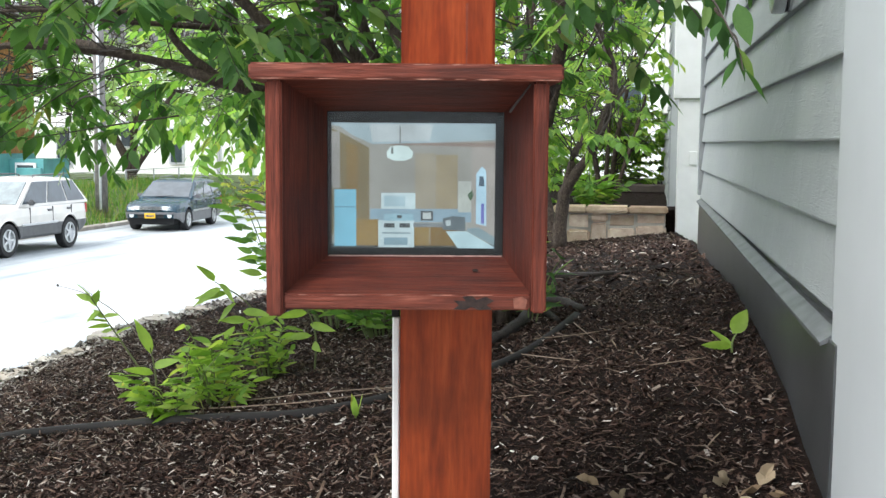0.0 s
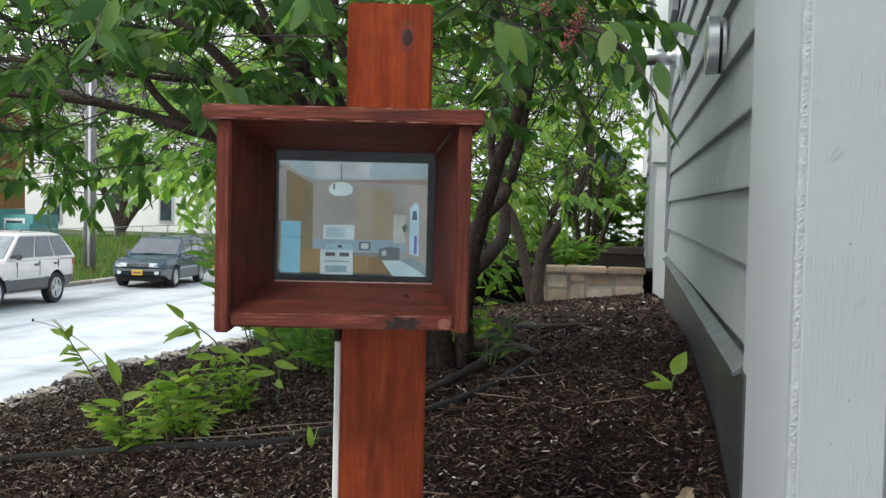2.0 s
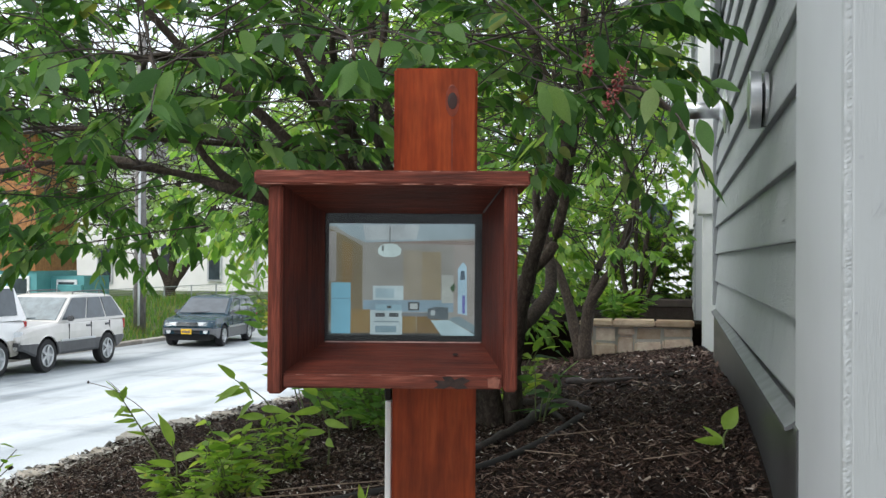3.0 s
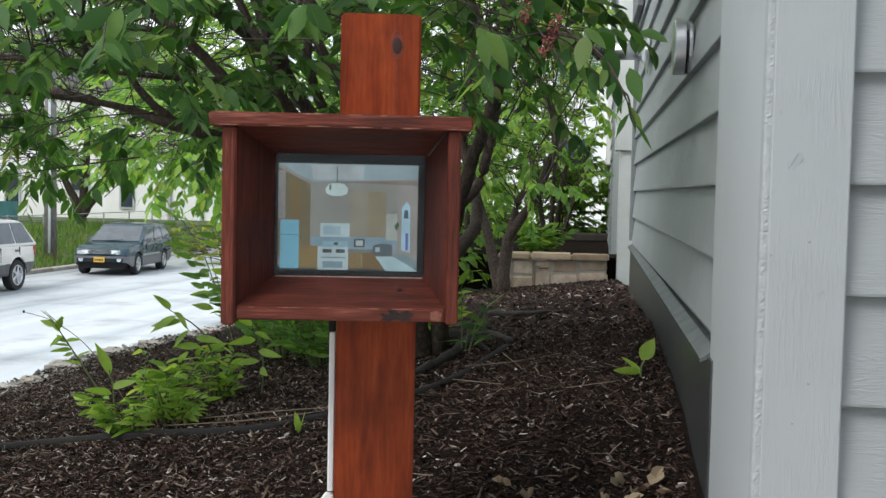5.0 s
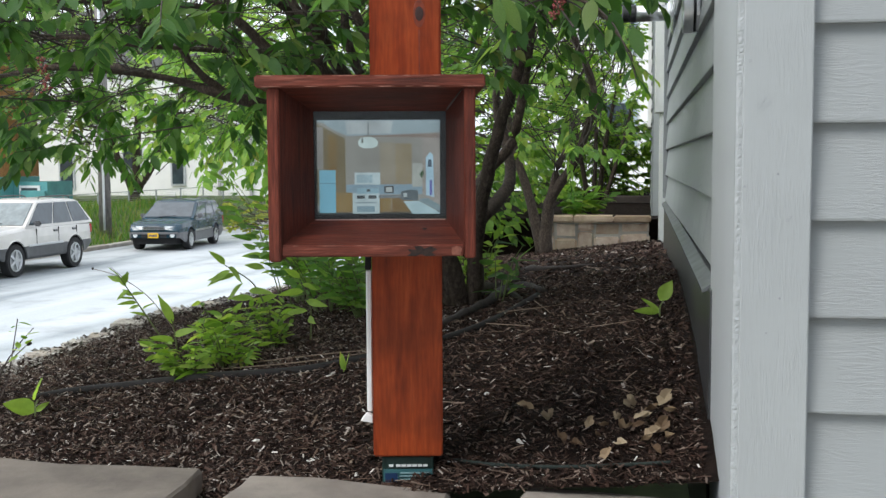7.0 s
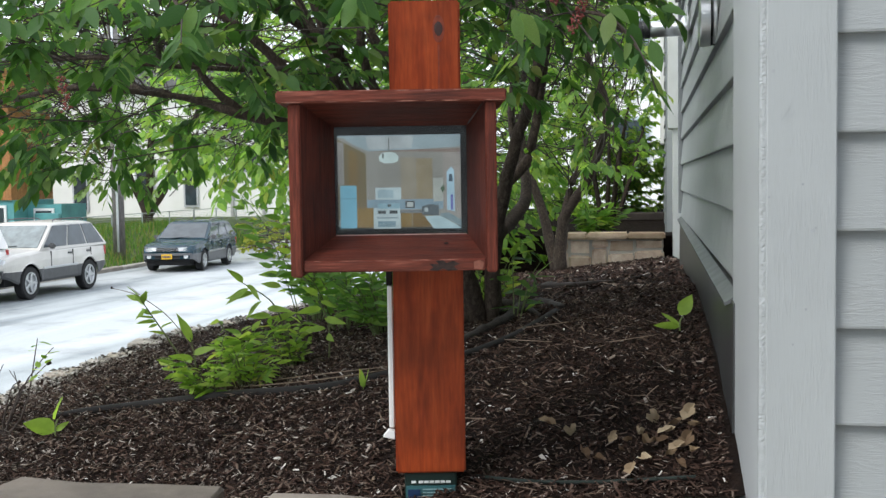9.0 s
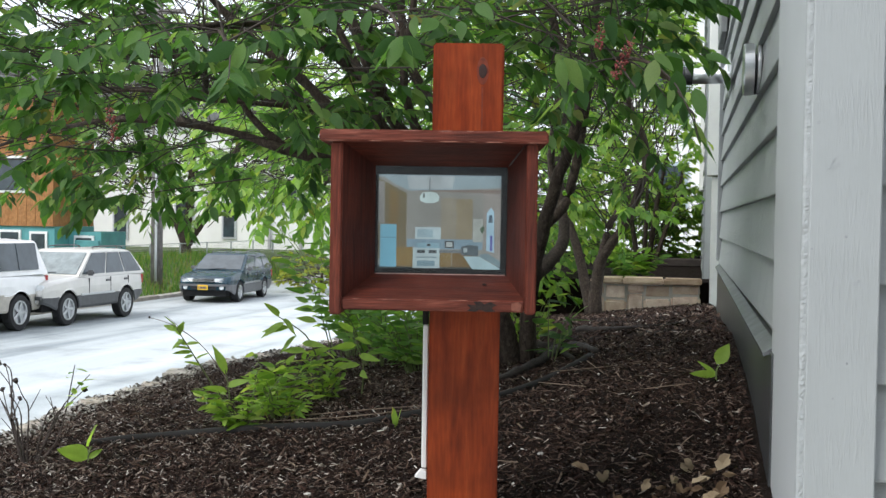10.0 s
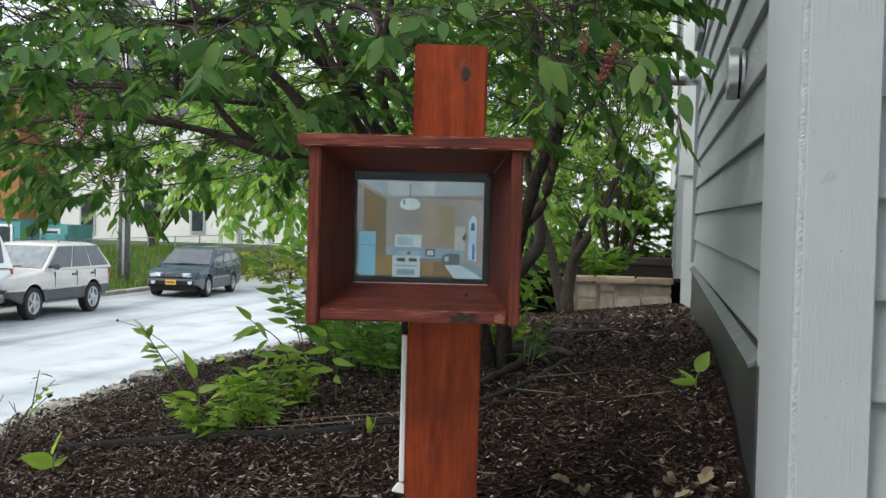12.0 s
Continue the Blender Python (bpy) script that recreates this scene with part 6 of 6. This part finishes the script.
def vehicle(name, label, at, L, W, body_c, clad_c, hood, roof, belt, sill, clad, cabin, wheels, r, rails=False, bed=False, plate=True, lamp=(0.36, 0.13), shield=SHIELD):
    """A car facing -y. cabin: windscreen foot, roof front, roof rear, tail foot along y from the front bumper."""
    car = thing(name, label, "car" if not bed else "pickup truck", at=at)
    y0, y1 = -L / 2, L / 2
    wy = [y0 + wheels[0], y0 + wheels[1]]
    hw = W / 2
    c0, c1, c2, c3 = [y0 + c for c in cabin]
    top_line = [(y0, hood - 0.27), (y0 + 0.05, hood - 0.17), (y0 + 0.16, hood - 0.09), (y0 + 0.4, hood - 0.03), (c0 - 0.3, hood + 0.02), (c0, belt), (c3, belt), (y1 - 0.06, belt - 0.03), (y1, belt - 0.12)]
    width_line = [(y0, 0.8), (y0 + 0.06, 0.89), (y0 + 0.25, 0.965), (y0 + 0.9, 1.0), (y1 - 0.9, 1.0), (y1 - 0.2, 0.965), (y1 - 0.05, 0.92), (y1, 0.85)]
    cut = r + 0.06

    def low(y):
        z = sill + 0.16 * max(smoothstep(y0 + 0.5, y0, y), smoothstep(y1 - 0.5, y1, y))
        for c in wy:
            if abs(y - c) < cut:
                z = max(z, r + math.sqrt(cut * cut - (y - c) ** 2))
        return z

    def flank(y):
        w, zt, zl = hw * table(y, width_line), table(y, top_line), low(y)
        flare = 0.025 * max(smoothstep(cut + 0.16, cut, abs(y - c)) for c in wy)
        zc = max(zl + 0.02, clad)
        zm = max(zc + 0.02, clad + (zt - clad) * 0.45)
        return [(w * 0.97 + flare, zl), (w + flare, zl + 0.05 if zl < clad - 0.06 else zl + 0.012), (w + flare * 0.8, zc), (w - 0.012 + flare * 0.6, zc + 0.012), (w * 0.992, max(zm, zc + 0.03)), (w * 0.97, max(zt - 0.07, zm + 0.02)), (w * 0.93, max(zt - 0.025, zm + 0.03)), (w * 0.82, max(zt, zm + 0.04)), (0, max(zt, zm + 0.04) + 0.02)]

    ys = sorted(set([round(y0 + L * q / 60, 3) for q in range(61)] + [y0 + 0.02, y0 + 0.05, y0 + 0.1, y1 - 0.02, y1 - 0.05, y1 - 0.1] + [c + cut * e for c in wy for e in (-1.0, -0.985, -0.93, -0.8, 0.8, 0.93, 0.985, 1.0)]))
    bm = shell(ys, flank)
    for f in bm.faces:
        f.material_index = 1 if f.calc_center_median().z < clad + 0.004 else 0
    part("body", bm, [body_c, clad_c], car, smooth=False)
    part("underbody", box(-hw + 0.24, hw - 0.24, y0 + 0.2, y1 - 0.2, sill - 0.04, belt - 0.15), TYRE, car)
    tw = hw * 0.79
    wb = hw * 0.95
    roof_line = [(c0, belt), (c1, roof - 0.04), (c1 + 0.25, roof - 0.008), ((c1 + c2) / 2, roof), (c2 - 0.25, roof - 0.02), (c2, roof - 0.06), (c3, belt)]

    def hood_over(y):
        zt = table(y, roof_line) + 0.002
        e = (zt - belt) / (roof - belt)
        return [(wb, belt - 0.03), (wb + (tw - wb) * e, max(belt - 0.02, zt - 0.06 * e)), (wb + (tw - wb) * e - 0.05, zt - 0.018 * e), (wb + (tw - wb) * e - 0.14, zt), (0, zt + 0.015 * e)]

    part("cabin", shell(sorted(set([c0, c1, c2, c3] + [c1 + (c2 - c1) * q / 10 for q in range(11)] + [c0 + (c1 - c0) * q / 4 for q in range(5)] + [c2 + (c3 - c2) * q / 4 for q in range(5)])), hood_over), body_c, car, smooth=False)
    h0, h1 = belt + 0.03, roof - 0.1

    def xs(z):
        return wb + (tw - wb) * (z - belt + 0.05) / (roof - belt)

    def yf(z):
        return c0 + (c1 - c0) * (z - belt) / (roof - 0.04 - belt)

    def yr(z):
        return c3 + (c2 - c3) * (z - belt) / (roof - 0.06 - belt)

    pane_on([(-xs(h0) + 0.07, yf(h0), h0), (xs(h0) - 0.07, yf(h0), h0), (xs(h1) - 0.06, yf(h1), h1), (-xs(h1) + 0.06, yf(h1), h1)], 0.02, shield, "windscreen", car)
    pane_on([(xs(h0) - 0.1, yr(h0), h0), (-xs(h0) + 0.1, yr(h0), h0), (-xs(h1) + 0.08, yr(h1), h1), (xs(h1) - 0.08, yr(h1), h1)], 0.02, AUTOGLASS, "rear_window", car)
    cuts = [0.0, 0.37, 0.7, 1.0] if not bed else [0.0, 1.0]
    for s in (1, -1):
        for a, b in zip(cuts, cuts[1:]):
            q = []
            for t, z in ((a, h0), (b, h0), (b, h1), (a, h1)):
                ya, yb = yf(z) + 0.13, yr(z) - 0.1
                y = ya + (yb - ya) * t + (0.035 if t == a and a else -0.035 if t == b and b < 1 else 0)
                q.append((s * xs(z), y, z))
            pane_on(q if s > 0 else q[::-1], 0.016, AUTOGLASS, "side_window", car)
        x0 = hw * 0.95
        part("mirror", box(min(s * x0, s * (x0 + 0.19)), max(s * x0, s * (x0 + 0.19)), c0 + 0.34, c0 + 0.44, belt + 0.0, belt + 0.13, 0.035, 2), clad_c, car)
        lw, lh = lamp
        bm = box(0, lw, -0.01, 0.1, -lh / 2, lh / 2, 0.02, 2)
        for v in bm.verts:
            v.co.y += 0.3 * (v.co.x / lw) ** 2 * lw * 0.8
        bmesh.ops.transform(bm, matrix=Matrix.Translation((hw * 0.86 - lw, y0 - 0.005, hood - 0.21)), verts=bm.verts)
        if s < 0:
            bmesh.ops.transform(bm, matrix=Matrix.Diagonal((-1, 1, 1, 1)), verts=bm.verts)
            bmesh.ops.reverse_faces(bm, faces=bm.faces)
        part("headlamp", bm, LAMP, car)
        part("fog_lamp", lathe([(0.07, 0), (0.07, 0.02), (0.035, 0.03)], pose(s * hw * 0.66, y0 + 0.005, sill + 0.24, 90, 0, 0), 12), LAMP, car)
        part("tail_lamp", box(s * hw * 0.86 - 0.06, s * hw * 0.86 + 0.06, y1 - 0.12, y1 + 0.01, belt - 0.3, belt - 0.06, 0.02), REDLAMP, car)
        for yy in (c0 + 1.2, c0 + 2.1) if not bed else (c0 + 1.1,):
            part("door_handle", box(s * hw * 0.985 - 0.02, s * hw * 0.985 + 0.025, yy, yy + 0.17, belt - 0.17, belt - 0.12, 0.01), clad_c, car)
        for yy in (c0 + 0.42, c0 + 1.42, c0 + 2.3) if not bed else (c0 + 0.3, c0 + 1.4):
            part("door_seam", box(s * hw * 0.985 - 0.012, s * hw * 0.985 + 0.012, yy, yy + 0.014, sill + 0.1, belt - 0.06), TYRE, car)
        part("side_moulding", box(s * hw - 0.01, s * hw + 0.012, wy[0] + cut + 0.12, wy[1] - cut - 0.12, clad - 0.02, clad + 0.035, 0.006), RIM if not bed else clad_c, car)
        if rails:
            part("roof_rail", tube([(s * (tw - 0.12), c1 + 0.3, roof + 0.0), (s * (tw - 0.12), c1 + 0.45, roof + 0.05), (s * (tw - 0.12), c2 - 0.4, roof + 0.05), (s * (tw - 0.12), c2 - 0.2, roof + 0.0)], [0.016] * 4, 6), clad_c, car)
        for c in wy:
            wheel(car, s * (hw - 0.1), c, r, 0.22 if s > 0 else -0.22)
    part("grille", box(-hw * 0.4, hw * 0.4, y0 - 0.02, y0 + 0.1, hood - 0.27, hood - 0.16, 0.015), TYRE, car)
    for k in range(3):
        part("grille_bar", box(-hw * 0.39, hw * 0.39, y0 - 0.03, y0 - 0.018, hood - 0.25 + 0.03 * k, hood - 0.242 + 0.03 * k), CHROME, car)
    part("front_bumper", box(-hw * 0.85, hw * 0.85, y0 - 0.05, y0 + 0.15, sill + 0.3, clad - 0.005, 0.04, 2), clad_c, car)
    part("air_intake", box(-hw * 0.45, hw * 0.45, y0 - 0.012, y0 + 0.05, sill + 0.17, sill + 0.28, 0.01), TYRE, car)
    part("wiper", tube([(-0.3, c0 + 0.02, belt + 0.04), (0.25, c0 + 0.05, belt + 0.08)], [0.012, 0.008], 5), TYRE, car)
    if plate:
        pl = part("number_plate", box(-0.16, 0.16, y0 - 0.075, y0 - 0.055, clad - 0.16, clad - 0.01, 0.004), PLATE, car, "yellow number plate")
        for k in range(6):
            part("plate_bar", box(-0.125 + 0.043 * k, -0.095 + 0.043 * k, y0 - 0.082, y0 - 0.077, clad - 0.12, clad - 0.055), PLATEINK, pl)
    if bed:
        b0, b1, b2, b3 = c3 + 0.03, c3 + 0.08, y1 - 0.32, y1 - 0.08

        def cap_over(y):
            e = min(1, (y - b0) / (b1 - b0) + 0.02, (b3 - y) / (b3 - b2) + 0.02)
            zt = belt + (roof - 0.03 - belt) * e
            return [(wb, belt - 0.03), (wb + (tw - wb) * e, max(belt - 0.02, zt - 0.08 * e)), (wb + (tw - wb) * e - 0.06, zt - 0.02 * e), (0, zt + 0.02 * e)]

        cap = part("canopy", shell([b0, b1, (b1 + b2) / 2, b2, b3], cap_over), body_c, car, "white bed canopy")
        for s in (1, -1):
            for a, b in ((b1 + 0.2, (b1 + b2) / 2 - 0.02), ((b1 + b2) / 2 + 0.02, b2 - 0.1)):
                q = [(s * xs(z), y, z) for y, z in ((a, h0 + 0.05), (b, h0 + 0.05), (b, h1), (a, h1))]
                pane_on(q if s > 0 else q[::-1], 0.03, AUTOGLASS, "canopy_window", cap)
    return car


vehicle("wagon", "dark green station wagon with grey lower cladding parked at the kerb", pose(-14.75, 33.41, street(33.4), -0.34, 0, 5.5), 4.65, 1.74, paint("dark_green_paint", (0.006, 0.035, 0.055)), plain("grey_cladding", (0.12, 0.122, 0.128), 0.45), 0.9, 1.5, 0.94, 0.24, 0.56, (1.3, 2.15, 4.1, 4.6), (0.88, 3.5), 0.32, True, lamp=(0.46, 0.12), shield=AUTOGLASS)
vehicle("suv", "silver sport utility vehicle with dark lower trim parked on the street", pose(-15.1, 24.5, street(24.5), -0.34), 4.6, 1.84, paint("silver_paint", (0.62, 0.6, 0.56)), plain("dark_cladding", (0.075, 0.077, 0.08), 0.55), 1.08, 1.76, 1.13, 0.38, 0.68, (1.4, 2.15, 4.1, 4.58), (0.9, 3.58), 0.38, True, plate=False, lamp=(0.3, 0.19))
vehicle("pickup", "white pickup truck with a bed canopy parked on the street", pose(-15.4, 20.1, street(20.1), -0.34), 5.4, 1.92, paint("white_car_paint", (0.85, 0.85, 0.84)), plain("tan_cladding", (0.42, 0.39, 0.34), 0.5), 1.16, 2.02, 1.24, 0.42, 0.78, (1.5, 2.2, 3.0, 3.3), (0.95, 4.2), 0.4, False, True, plate=False)

# ---- leaves of the near twigs, each a piece of the tree ----
for i, m in enumerate(leaf_parts):
    ob = new("leaf", shapes[i % 4])
    ob.parent = cherry
    ob.matrix_world = m
